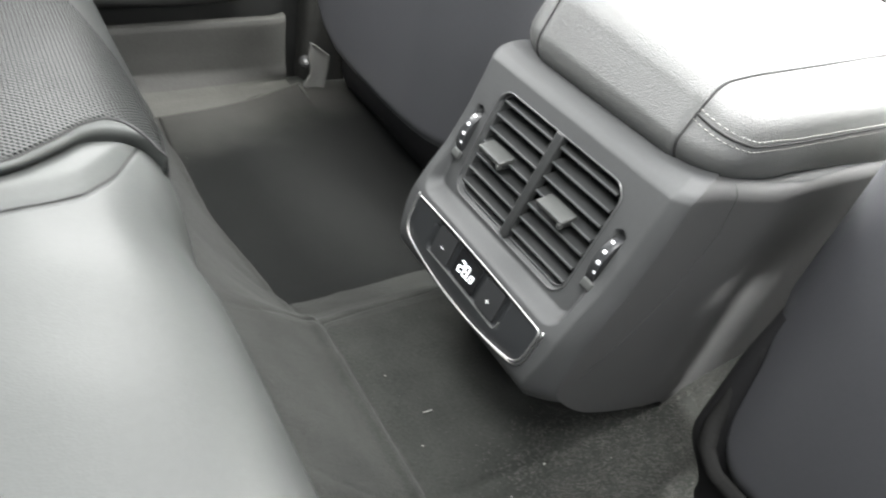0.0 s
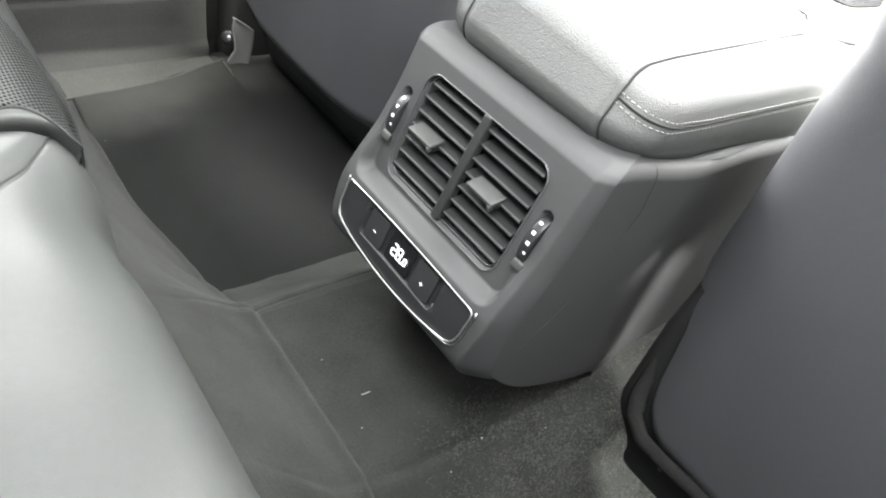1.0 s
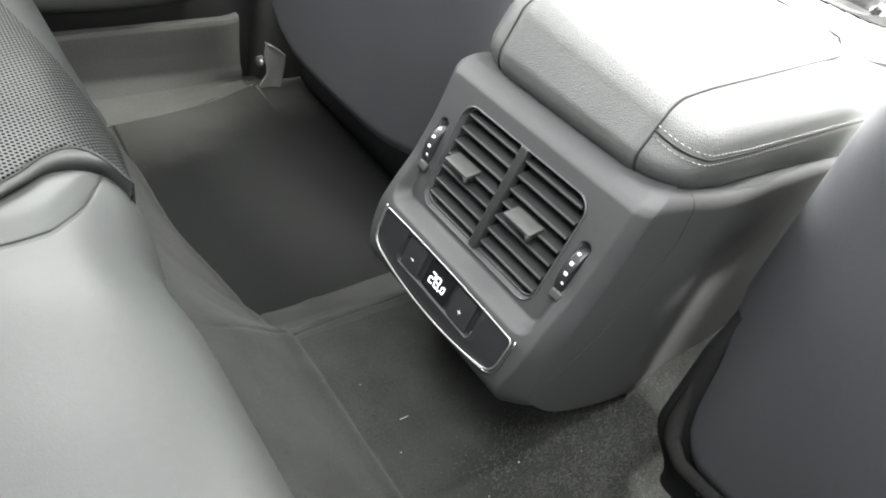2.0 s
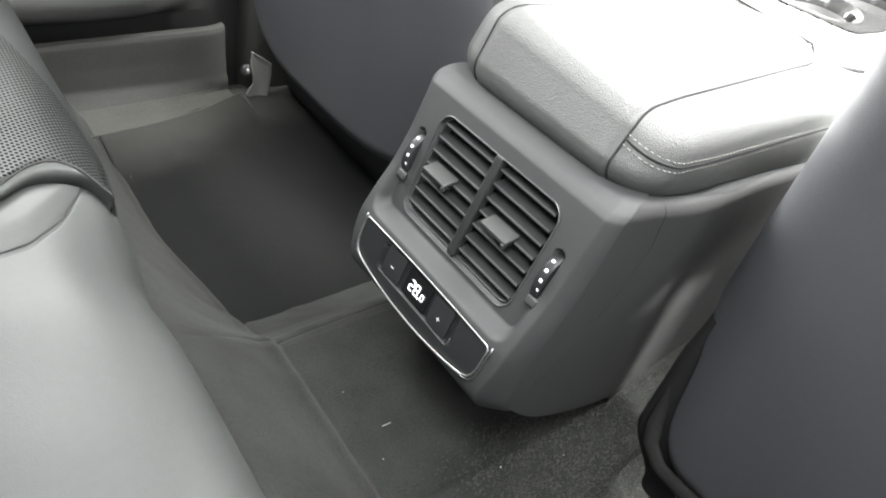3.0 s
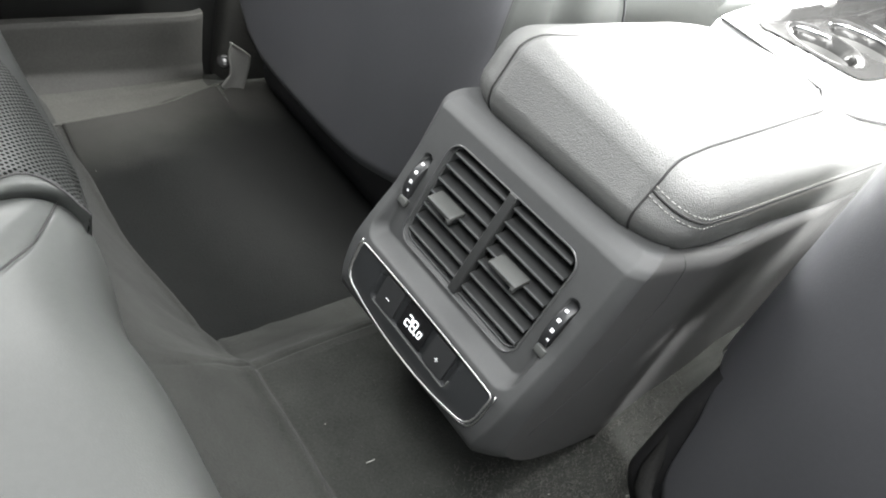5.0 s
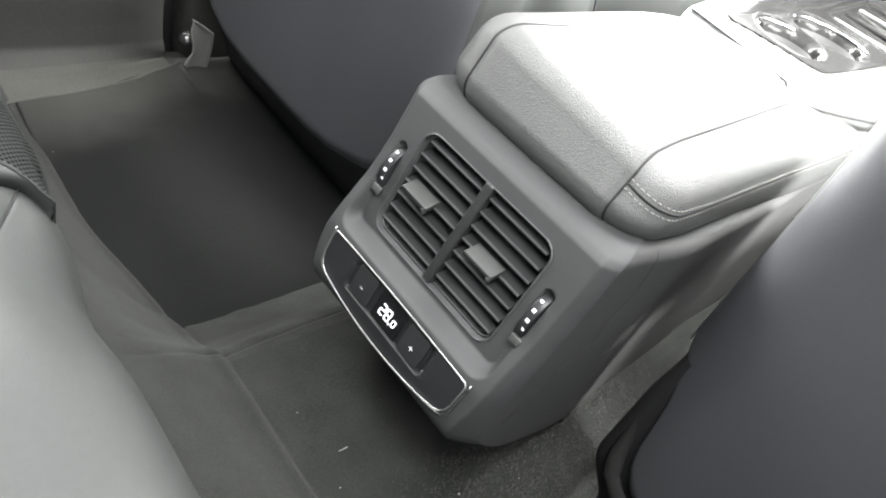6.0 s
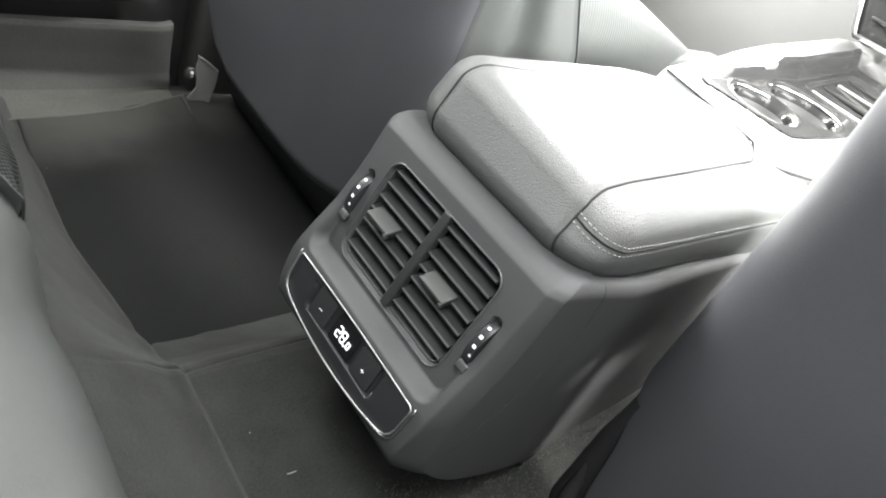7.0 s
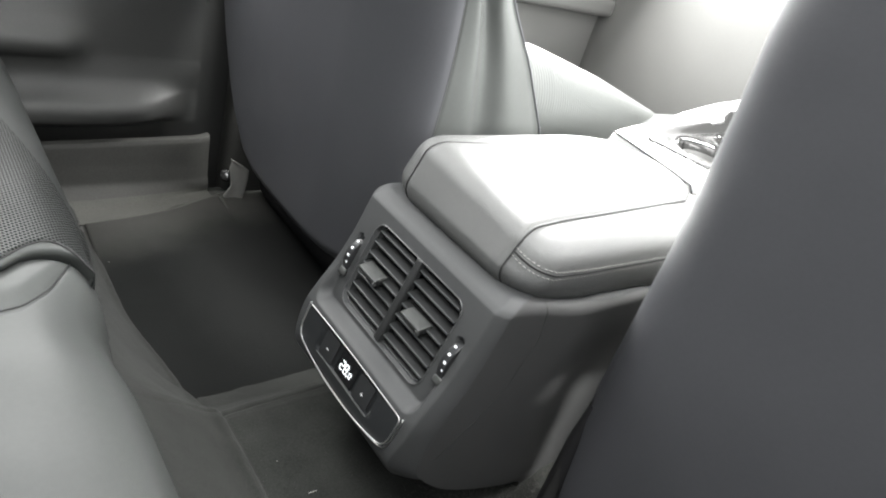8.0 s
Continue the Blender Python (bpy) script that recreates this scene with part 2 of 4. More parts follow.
def floor_z(x, y):
    a = abs(x)
    z = lerp(a, [(0.096, 0.0), (0.108, -0.004), (0.15, -0.037), (0.2015, -0.0660), (0.216, -0.072), (0.50, -0.072), (0.56, -0.078)])
    c = crease_y(x)
    z -= 0.0020 * math.exp(-((y - c) / 0.0035) ** 2) - 0.0042 * math.exp(-((y - c + 0.009) / 0.007) ** 2)
    side = lerp(y, [(-0.2125, 0.0775), (-0.1355, 0.1073), (-0.106, 0.106), (-0.053, 0.110), (0.018, 0.113), (0.6, 0.115)])
    z -= 0.0024 * math.exp(-((a - side) / 0.0022) ** 2) - 0.0030 * math.exp(-((a - side - 0.010) / 0.008) ** 2)
    if y < c:
        t = min(1.0, (c - y) / (c + 0.215))
        z = z + (0.10 - z) * t * (0.72 + 0.28 * t)
    return z + 0.0012 * noise.noise((x * 40, y * 40, 0.3)) + 0.002 * noise.noise((x * 9, y * 9, 1.7))


carpet = lone("floor", grid(lambda u, v: (u, v, floor_z(u, v)), span(-0.75, -0.3, 60) + span(-0.297, -0.135, 55) + span(-0.132, -0.07, 63) + span(-0.067, 0.297, 120) + span(0.3, 0.75, 60), [-0.30, -0.26, -0.22] + span(-0.215, -0.05, 120) + span(-0.045, 0.6, 100) + span(0.62, 1.35, 12)),
     M_CARPET, "charcoal carpet over tunnel and footwells", "floor", kind="structure")


def sill_x(y):
    """Crest of the raised carpet edge along the far sill."""
    return soft_lerp(y, [(-0.30, -0.585), (-0.126, -0.603), (-0.05, -0.615), (0.03, -0.634), (0.06, -0.650), (0.125, -0.675), (0.30, -0.70)], 0.02)


def ramp_z(x, y):
    """The carpet rises softly from the footwell to the crest at the sill."""
    d = max(0.0, x - sill_x(y))
    return -0.0685 + 0.0185 * max(0.0, 1 - d / 0.088) ** 1.25


def mat_edge(v):
    """Far limit of the mat, where the carpet begins to rise."""
    x = sill_x(v) + 0.006 + 0.002 * noise.noise((v * 30, 0.2, 0.0))
    return x + (-0.70 - x) * ease(0.130, 0.150, v)


def mat_sheet(u, v):
    near = -0.186
    x = near + (mat_edge(v) - near) * u
    y = v + (crease_y(x) + 0.084) * ease(0.3, -0.094, v)
    lift = 0.0026 * ease(1.0, 0.96, u) + 0.0006
    base = -0.0685 if v > 0.14 else ramp_z(x, v) + (-0.0685 - ramp_z(x, v)) * ease(0.124, 0.138, v)
    return (x, y, base + lift + 0.0006 * noise.noise((x * 25, y * 25, 5.0)))


def far_light(m, lit_tone):
    """Light on the mat's far edge put into its colour, ragged and thinning towards the middle."""
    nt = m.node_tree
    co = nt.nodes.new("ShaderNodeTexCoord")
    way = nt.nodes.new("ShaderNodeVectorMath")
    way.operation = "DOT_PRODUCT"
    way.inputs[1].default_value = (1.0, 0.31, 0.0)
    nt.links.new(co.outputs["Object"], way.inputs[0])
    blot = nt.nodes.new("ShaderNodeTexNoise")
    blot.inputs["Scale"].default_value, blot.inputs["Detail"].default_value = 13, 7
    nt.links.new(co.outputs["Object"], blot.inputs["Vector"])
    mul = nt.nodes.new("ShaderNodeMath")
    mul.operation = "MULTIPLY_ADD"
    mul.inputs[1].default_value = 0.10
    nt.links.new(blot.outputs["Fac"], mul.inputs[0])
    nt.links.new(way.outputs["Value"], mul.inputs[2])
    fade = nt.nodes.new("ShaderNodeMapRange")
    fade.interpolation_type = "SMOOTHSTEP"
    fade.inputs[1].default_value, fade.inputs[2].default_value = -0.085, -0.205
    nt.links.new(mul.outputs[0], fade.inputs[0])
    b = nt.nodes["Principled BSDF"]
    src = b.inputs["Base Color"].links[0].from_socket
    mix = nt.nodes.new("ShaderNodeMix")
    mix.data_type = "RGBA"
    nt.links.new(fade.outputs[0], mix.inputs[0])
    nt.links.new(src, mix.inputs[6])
    mix.inputs[7].default_value = (*lit_tone, 1)
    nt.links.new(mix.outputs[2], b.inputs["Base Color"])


# Paler tone imitates the light on the mat's rising far edge.
far_light(M_MAT, (0.034, 0.034, 0.0315))
floor_mat = thing("floor_mat", (-0.4, 0.1, -0.07), "black carpet floor mat lying in the footwell", "floor mat")
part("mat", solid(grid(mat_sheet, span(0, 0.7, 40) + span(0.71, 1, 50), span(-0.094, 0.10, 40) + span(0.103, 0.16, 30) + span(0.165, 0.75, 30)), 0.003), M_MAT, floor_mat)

# ---- rear console: face, vents, controls ----
FACE = [(0.0, 0.160), (0.01, 0.128), (0.02, 0.098), (0.035, 0.058), (0.05, 0.026), (0.065, 0.005), (0.078, -0.010), (0.088, -0.020), (0.097, -0.028), (0.106, -0.031), (0.118, -0.0305), (0.135, -0.027), (0.155, -0.0215),
        (0.175, -0.011), (0.20, 0.004), (0.23, 0.0165), (0.262, 0.0265), (0.276, 0.031), (0.281, 0.036), (0.288, 0.050), (0.289, 0.07)]
HALF = 0.114


def sag(y):
    """How far the armrest's lower edge runs down towards the front."""
    return 0.014 * ease(0.05, 0.15, y) + 0.022 * ease(0.15, 0.46, y)


def corner(z):
    """How far the bevel between the face and the sides runs back."""
    return lerp(z, [(0.06, 0.022), (0.12, 0.024), (0.155, 0.0235), (0.21, 0.0165), (0.27, 0.0105), (0.289, 0.008)])


def over(z, top):
    """Rounding of the side's upper edge."""
    t = min(1.0, max(0.0, (z - top + 0.012) / 0.012))
    return 0.010 * (1 - math.sqrt(1 - t * t))


def half(z):
    return HALF + 0.002 * ease(0.10, 0.0, z) - over(z, 0.289)


def smooth_face(z):
    k = 0.0045 if z < 0.265 else 0.0012
    return (lerp(z - k, FACE) + 2 * lerp(z, FACE) + lerp(z + k, FACE)) / 4


def sd_box(x, z, cx, cz, hx, hz, r):
    qx, qz = abs(x - cx) - hx + r, abs(z - cz) - hz + r
    return math.hypot(max(qx, 0), max(qz, 0)) + min(max(qx, qz), 0) - r


def vent_y(z):
    return 0.29 * (z - 0.172)


def shell_y(x, z):
    y = smooth_face(z)
    wide = 0.0105 + 0.008 * ease(0.15, 0.09, z)
    t = min(1.0, max(0.0, (abs(x) - (half(z) - wide)) / wide))
    return y + corner(z) * (0.86 * t * t / (t + 0.07) / 0.9346 + 0.14 * t ** 6)


def face_y(x, z):
    y = shell_y(x, z)
    d = sd_box(x, z, 0, 0.233, 0.096, 0.0745, 0.014)
    y = y + (max(y, vent_y(z)) - y) * ease(0.0008, -0.0066, d)
    d = sd_box(x, z, 0, 0.2165, 0.0735, 0.0465, 0.013)
    y += 0.031 * ease(0.0005, -0.0014, d)
    for s in (-1, 1):
        d = sd_box(x, z, s * 0.0885, 0.2185, 0.0052, 0.021, 0.005)
        y += 0.006 * ease(0.0003, -0.0012, d)
    d = sd_box(x, z, -0.0012, 0.1375, 0.0535, 0.0162, 0.004)
    y += 0.0035 * ease(0.0004, -0.001, d)
    return y


console = thing("rear_console", (0.0, 0.2, 0.0), "dark grey plastic centre console end with air vents and climate controls", "console")
part("face_panel", grid(lambda u, v: (u * half(v), face_y(u * half(v), v), v), span(-1, 1, 230), span(0.0865, 0.155, 60) + span(0.156, 0.289, 170)), M_FACE, console, "satin charcoal rear panel")
# Base split off and coloured darker in place of the shade below the lip.
part("shaded_base", grid(lambda u, v: (u * half(v), face_y(u * half(v), v), v), span(-1, 1, 60), span(-0.012, 0.0865, 60)), M_SHADE_HEM, console, "console base, darkened to imitate shade under the panel")
for s in (-1, 1):
    def side(u, v, s=s):
        y0 = smooth_face(v) + corner(v)
        y = y0 + (0.75 - y0) * u
        top = 0.289 - sag(y)
        v = -0.012 + (v + 0.012) * (top + 0.012) / 0.301
        flare = 0.009 * max(0.0, v / top)
        crease = lerp(v, [(0.0, 0.184), (0.13, 0.163), (0.20, 0.142), (0.25, 0.152), (0.289, 0.175)])
        rise = (0.004 + flare) * min(1.0, (y - y0) / max(0.06, crease - y0))
        fall = 0.004 + flare - 0.022 * (min(y, 0.46) - crease) / (0.46 - crease)
        k = 0.012 + 0.010 * ease(0.15, 0.26, v)
        h = max(k - abs(rise - fall), 0.0) / k
        off = min(rise, fall) - 0.25 * h * h * k * ease(y0, y0 + 0.05, y)
        off -= 0.0045 * ease(crease - 0.03, crease + 0.045, y) * ease(0.255, 0.16, v) * ease(0.42, 0.25, y)
        x = HALF + 0.002 * ease(0.10, 0.0, v) - over(v, top) + off
        return (s * x, y, v)
    part("side_panel", grid(side, span(0, 0.4, 110) + span(0.41, 1, 30), span(-0.012, 0.272, 44) + span(0.2735, 0.289, 14)), M_PLASTIC, console)
    cap = []
    for z in span(0.112, 0.2875, 60):
        y0 = smooth_face(z) + corner(z)
        y = lerp(z, [(0.105, 0.008), (0.124, 0.022), (0.152, 0.047), (0.192, 0.071), (0.248, 0.088), (0.289, 0.084)])
        cap.append(Vector(side(max(0.001, (y - y0) / (0.75 - y0)), z)) + Vector((s * 0.0001, 0, 0)))
    part("cap_seam", tube(cap, 0.00035, 5), M_SEAM, console, "fine joint line of the end cap")
part("top_shelf", grid(lambda u, v: (u * (HALF - 0.0095 + lerp(v, [(0.08, 0.0), (0.175, 0.0128), (0.46, -0.0095)])), v, 0.2888 - sag(v)), span(-1, 1, 8), span(0.066, 0.74, 60)), M_FACE, console)

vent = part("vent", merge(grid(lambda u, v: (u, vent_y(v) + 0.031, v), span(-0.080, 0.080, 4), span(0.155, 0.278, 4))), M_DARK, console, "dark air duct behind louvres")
SLATS = [0.2543 - 0.0125 * i for i in range(7)]
for s in (-1, 1):
    for z in SLATS:
        y0 = vent_y(z) + 0.003
        xa, xb = (0.0045, 0.0705) if 0.178 < z < 0.25 else (0.0045, 0.068)
        prof = [(-0.0013, -0.0006), (-0.0014, 0.0004), (-0.0010, 0.0010), (-0.0002, 0.0013), (0.0225, 0.0052), (0.0227, 0.0040), (0.0008, -0.0011), (-0.0006, -0.0011)]
        verts, faces = [], []
        for x in (xa, xb):
            verts += [(s * x, y0 + a, z + b) for a, b in prof]
        n = len(prof)
        for i in range(n):
            faces.append((i, (i + 1) % n, n + (i + 1) % n, n + i))
        faces += [tuple(range(n)), tuple(range(n, 2 * n))]
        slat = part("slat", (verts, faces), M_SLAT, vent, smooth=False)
        # Front faces get the paler colour that stands in for their highlight.
        slat.data.materials.append(M_EDGE_LIGHT)
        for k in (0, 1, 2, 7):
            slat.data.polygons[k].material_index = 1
    for k in range(3):
        xv = s * (0.018 + 0.018 * k)
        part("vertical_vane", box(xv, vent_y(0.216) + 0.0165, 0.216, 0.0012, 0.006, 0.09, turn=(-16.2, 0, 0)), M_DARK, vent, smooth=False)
    zt = 0.2200
    xt = s * 0.040 - 0.0065
    tab = part("tab", box(xt, vent_y(zt) - 0.0020, zt - 0.0005, 0.031, 0.0165, 0.0042, 0.0013, 3, turn=(10, 0, 0)), M_TAB, vent, "grey plastic vent slider")
    part("tab_clip", box(xt, vent_y(zt) + 0.0015, zt - 0.0046, 0.027, 0.009, 0.0062, 0.0010, turn=(8, 0, 0)), M_SLAT, tab, "dark clip under the slider")
    part("tab_foot", box(xt + 0.0135, vent_y(zt) - 0.0085, zt - 0.0042, 0.0036, 0.0045, 0.0050, 0.0009, turn=(10, 0, 0)), M_TAB, tab)
part("centre_bar", box(0, vent_y(0.217) + 0.003, 0.217, 0.0085, 0.010, 0.097, 0.0022, 3, turn=(-16.2, 0, 0)), M_SLAT, vent)

# Frame lines carry the same highlight-toned colour as the slat lips.
part("vent_frame", tube([(a, vent_y(b) - 0.0002, b) for a, b in rounded(0.0745, 0.0475, 0.014, 8, 0, 0.2165)], 0.0009, 6, True), M_EDGE_LIGHT, vent)
part("inner_frame", tube([(a, vent_y(b) + 0.0045, b) for a, b in rounded(0.0722, 0.0452, 0.012, 8, 0, 0.2165)], 0.0008, 6, True), M_EDGE_LIGHT, vent)
for s in (-1, 1):
    wheel = part("thumbwheel", cylinder((s * 0.0885, 0.0329, 0.2073), (1, 0, 0), 0.0278, 0.0088, 96, 0.0012), M_BUTTON, console, "ribbed black thumbwheel with white marks")
    for k, a in enumerate((127, 145, 163, 180)):
        w = radians(a)
        h = (0.0032, 0.0038, 0.0040, 0.0030)[k]
        part("mark", box(s * 0.0885 - 0.0008 + 0.0011 * k, 0.0329 + 0.0279 * math.cos(w), 0.2073 + 0.0279 * math.sin(w), (0.0028, 0.0031, 0.0032, 0.0024)[k], 0.0006, h * 0.72, 0.0002, 1, turn=(a, 0, 0)),
             M_MARK, wheel, smooth=False)
    part("finger_scoop", box(s * 0.0885 + 0.0028, 0.003, 0.1965, 0.0105, 0.004, 0.0075, 0.0015, turn=(-24, 0, 0)), M_TAB, console, "pale end stop under the thumbwheel")


def ring_outline(grow=0.0):
    out = []
    top, hw = 0.1545 + grow, 0.0895 + grow
    for k in range(25):
        x = -1 + 2 * k / 24
        out.append((x * (hw - 0.003), top + 0.0012 * (1 - x * x)))
    out += [(hw - 0.0006, top - 0.002), (hw, top - 0.006), (hw - 0.0008, 0.131), (hw - 0.0025, 0.1245 - grow), (hw - 0.006, 0.1195 - grow)]
    for k in range(25):
        x = 1 - 2 * k / 24
        out.append((x * (hw - 0.012), 0.1055 - grow + 0.0105 * x * x))
    out += [(-hw + 0.006, 0.1195 - grow), (-hw + 0.0025, 0.1245 - grow), (-hw + 0.0008, 0.131), (-hw, top - 0.006), (-hw + 0.0006, top - 0.002)]
    return out


controls = part("control_panel", patch([p for p in ring_outline(-0.001)], lambda a, b: (a, face_y(a, b) - 0.0008, b), 40, (0, 0.132)), M_PANEL, console, "black climate panel in a chrome ring")
part("chrome_ring", tube([(a, shell_y(a, b) - 0.0024, b) for a, b in ring_outline()], 0.00075, 10, True), M_RING, controls, "thin chrome surround")
for cx, w in ((-0.0365, 0.025), (0.0335, 0.025)):
    button = part("button", solid(patch(rounded(w / 2, 0.0135, 0.0022, 5, cx, 0.1372), lambda a, b: (a, shell_y(a, b) - 0.0006 + 0.001 * (a - cx) / w, b), 4), 0.003), M_BUTTON, controls, "black temperature button", smooth=False)
    y = shell_y(cx, 0.135) - 0.0012
    part("sign", box(cx, y, 0.135, 0.0042, 0.0004, 0.0006, turn=(-12, 0, 0)), M_WHITE, button, "white printed sign", smooth=False)
    if cx > 0:
        part("sign", box(cx, y - 0.0001, 0.135, 0.0006, 0.0004, 0.0042, turn=(-12, 0, 0)), M_WHITE, button, smooth=False)
part("recess_lip", tube([(x, shell_y(x, 0.1212) - 0.0006, 0.1212 + 0.0006 * math.cos(x * 30)) for x in span(-0.052, 0.050, 30)] + [(0.0518, shell_y(0.0518, 0.124), 0.1235), (0.0523, shell_y(0.0523, 0.13), 0.130)], 0.0008, 6), M_TAB, controls, "pale lip under the buttons")
part("outer_rim", tube([(a, shell_y(a, b) - 0.0010, b) for a, b in ring_outline(0.0026)[25:]], 0.0007, 6), M_SILVER, controls, "thin second rim line")
part("display", patch(rounded(0.0165, 0.0135, 0.002, 5, -0.0012, 0.137), lambda a, b: (a, shell_y(a, b) + 0.0004, b), 4), M_GLOSS, controls, "small black temperature display")


def segments(code, x0, z0, w, h, t):
    """One lit seven-segment digit, flat on the display."""
    bars = {"a": (0, h / 2, w, t), "g": (0, 0, w, t), "d": (0, -h / 2, w, t), "f": (-w / 2, h / 4, t, h / 2), "b": (w / 2, h / 4, t, h / 2), "e": (-w / 2, -h / 4, t, h / 2), "c": (w / 2, -h / 4, t, h / 2), "p": (w * 0.92, -h / 2, t * 1.3, t * 1.3)}
    geo = []
    for k in code:
        cx, cz, sx, sz = bars[k]
        pts = [(x0 + cx + 0.10 * cz + a * sx * 0.46, z0 + cz + b * sz * 0.46) for a, b in ((-1, -1), (1, -1), (1, 1), (-1, 1))]
        geo.append(([(x, shell_y(x, z) - 0.0004, z) for x, z in pts], [(0, 1, 2, 3)]))
    return merge(*geo)


part("digit", segments("abged", -0.0080, 0.1373, 0.0050, 0.0100, 0.0014), M_DIGIT, controls, "glowing white digit", smooth=False)
part("digit", segments("abcdefgp", -0.0008, 0.1373, 0.0050, 0.0100, 0.0014), M_DIGIT, controls, "glowing white digit", smooth=False)
part("digit", segments("abcdef", 0.0076, 0.1358, 0.0034, 0.0056, 0.0012), M_DIGIT, controls, "small glowing white digit", smooth=False)

# ---- armrest on the console ----
REAR, FRONT = 0.050, 0.72


def rear_in(z):
    """How far the rear face has leaned forward at that height: a flat slope, then a tight bend into the top."""
    if z < 0.306:
        return tuck(z)
    if z < 0.331:
        return 0.0104 * (z - 0.306) / 0.025
    return 0.0095 + 0.0265 * (1 - math.sqrt(max(0.0, 1 - min(1.0, (z - 0.3255) / 0.0212) ** 2)))


def tuck(z):
    """The armrest draws in towards its underside."""
    return 0.013 * max(0.0, (0.304 - z) / 0.022) ** 2.2


def arm_outline(inset, z=0.306, n=10):
    """Plan of the armrest: rounded at the rear, square at the front."""
    hw, r = 0.112 - inset, max(0.012, 0.036 - inset * 0.3)
    y0 = REAR + (rear_in(z) if inset < 0.036 else inset)
    pts = [(hw, FRONT), (hw, 0.50), (hw, 0.42), (hw, 0.38), (hw, 0.34), (hw, 0.30), (hw, 0.24), (hw, 0.18), (hw, 0.13)]
    pts += [(hw - r + r * math.cos(a), y0 + r - r * math.sin(a)) for a in span(0, math.pi / 2, n)]
    pts += [(x, y0) for x in span(hw - r, -(hw - r), 12)[1:-1]]
    pts += [(-(hw - r) - r * math.sin(a), y0 + r - r * math.cos(a)) for a in span(0, math.pi / 2, n)]
    pts += [(-hw, 0.13), (-hw, 0.18), (-hw, 0.24), (-hw, 0.30), (-hw, 0.34), (-hw, 0.38), (-hw, 0.42), (-hw, 0.50), (-hw, FRONT)]
    return pts


def lean(x, z):
    """The armrest's top slopes a little to one side."""
    return -0.078 * x * min(1.0, max(0.0, (z - 0.300) / 0.04))


def arm_z(z, y):
    return z - sag(y) * min(1.0, max(0.0, (0.31 - z) / 0.02)) - 0.008 * ease(0.31, 0.345, z) * ease(0.30, 0.41, y)


LAYERS = [(tuck(z), z) for z in (0.2815, 0.2835, 0.2855, 0.288, 0.291, 0.295, 0.300)] + [(0.0, 0.306), (0.0002, 0.311), (0.0012, 0.318)]
LAYERS += [(0.036 - 0.0345 * math.cos(w), 0.318 + 0.0285 * math.sin(w) ** 0.8) for w in span(0.12, 1.5, 12)] + [(0.050, 0.3466), (0.075, 0.3468), (0.105, 0.347)]
rings = [[(x, y, arm_z(z, y) + lean(x, z)) for x, y in arm_outline(i, z)] for i, z in LAYERS]
verts = [p for ring in rings for p in ring]
n = len(rings[0])
faces = [(j * n + i, j * n + i + 1, (j + 1) * n + i + 1, (j + 1) * n + i) for j in range(len(rings) - 1) for i in range(n - 1)]
armrest = thing("armrest", (0.0, 0.22, 0.286), "black grained leather armrest box with stitched sides, on the console", "armrest")
part("body", (verts, faces), M_LEATHER, armrest)


LID_RISE, LID_ARC = 0.049, 0.034


def lid_path(s):
    """Up the rear face and over the top; s in metres from the lower rear edge. Gives y, z and the slope's outward direction."""
    if s < LID_RISE:
        z = 0.284 + s * 0.047 / LID_RISE
        return REAR + rear_in(z), z, -0.95, 0.3 * ease(0.298, 0.31, z)
    if s < LID_RISE + LID_ARC:
        w = 0.262 + 1.25 * (s - LID_RISE) / LID_ARC
        return REAR + 0.0095 + 0.0265 * (1 - math.cos(w)), 0.3255 + 0.0212 * math.sin(w), -math.cos(w), math.sin(w)
    return REAR + 0.0345 + (s - LID_RISE - LID_ARC), 0.3467, 0.0, 1.0


LID_LEN = LID_RISE + LID_ARC + 0.3055
LID_HALF = [(0.0, 0.0765), (0.056, 0.0765), (0.080, 0.073), (0.115, 0.0695), (0.205, 0.066), (0.340, 0.060)]


def lid_point(u, v):
    s = v * (LID_LEN - 0.045 * abs(u) ** 3)
    w = lerp(s, LID_HALF)
    y, z, ny, nz = lid_path(s)
    lift = 0.0034 - 0.0030 * ease(0.92, 1.0, abs(u)) - 0.0030 * ease(0.975, 1.0, v)
    lift = max(0.0004, lift) + 0.0006 * (1 - u * u)
    return (u * w, y + ny * lift, z + nz * lift + lean(u * w, z))


lid_u = [-1, -0.99, -0.975, -0.96, -0.94] + span(-0.9, 0.9, 25) + [0.94, 0.96, 0.975, 0.99, 1]
lid_v = span(0, 0.30, 56) + span(0.31, 0.92, 16) + span(0.93, 1.0, 16)
part("lid", grid(lid_point, lid_u, lid_v), M_LEATHER, armrest, "grained leather lid")
rim = [lid_point(1.008, v) for v in lid_v[:-1]] + [lid_point(u, 1.0) for u in span(1.0, -1.0, 40)] + [lid_point(-1.008, v) for v in reversed(lid_v[:-1])]
part("lid_seam", tube(rim, 0.0010, 6), M_SEAM, armrest, "dark gap round the lid")



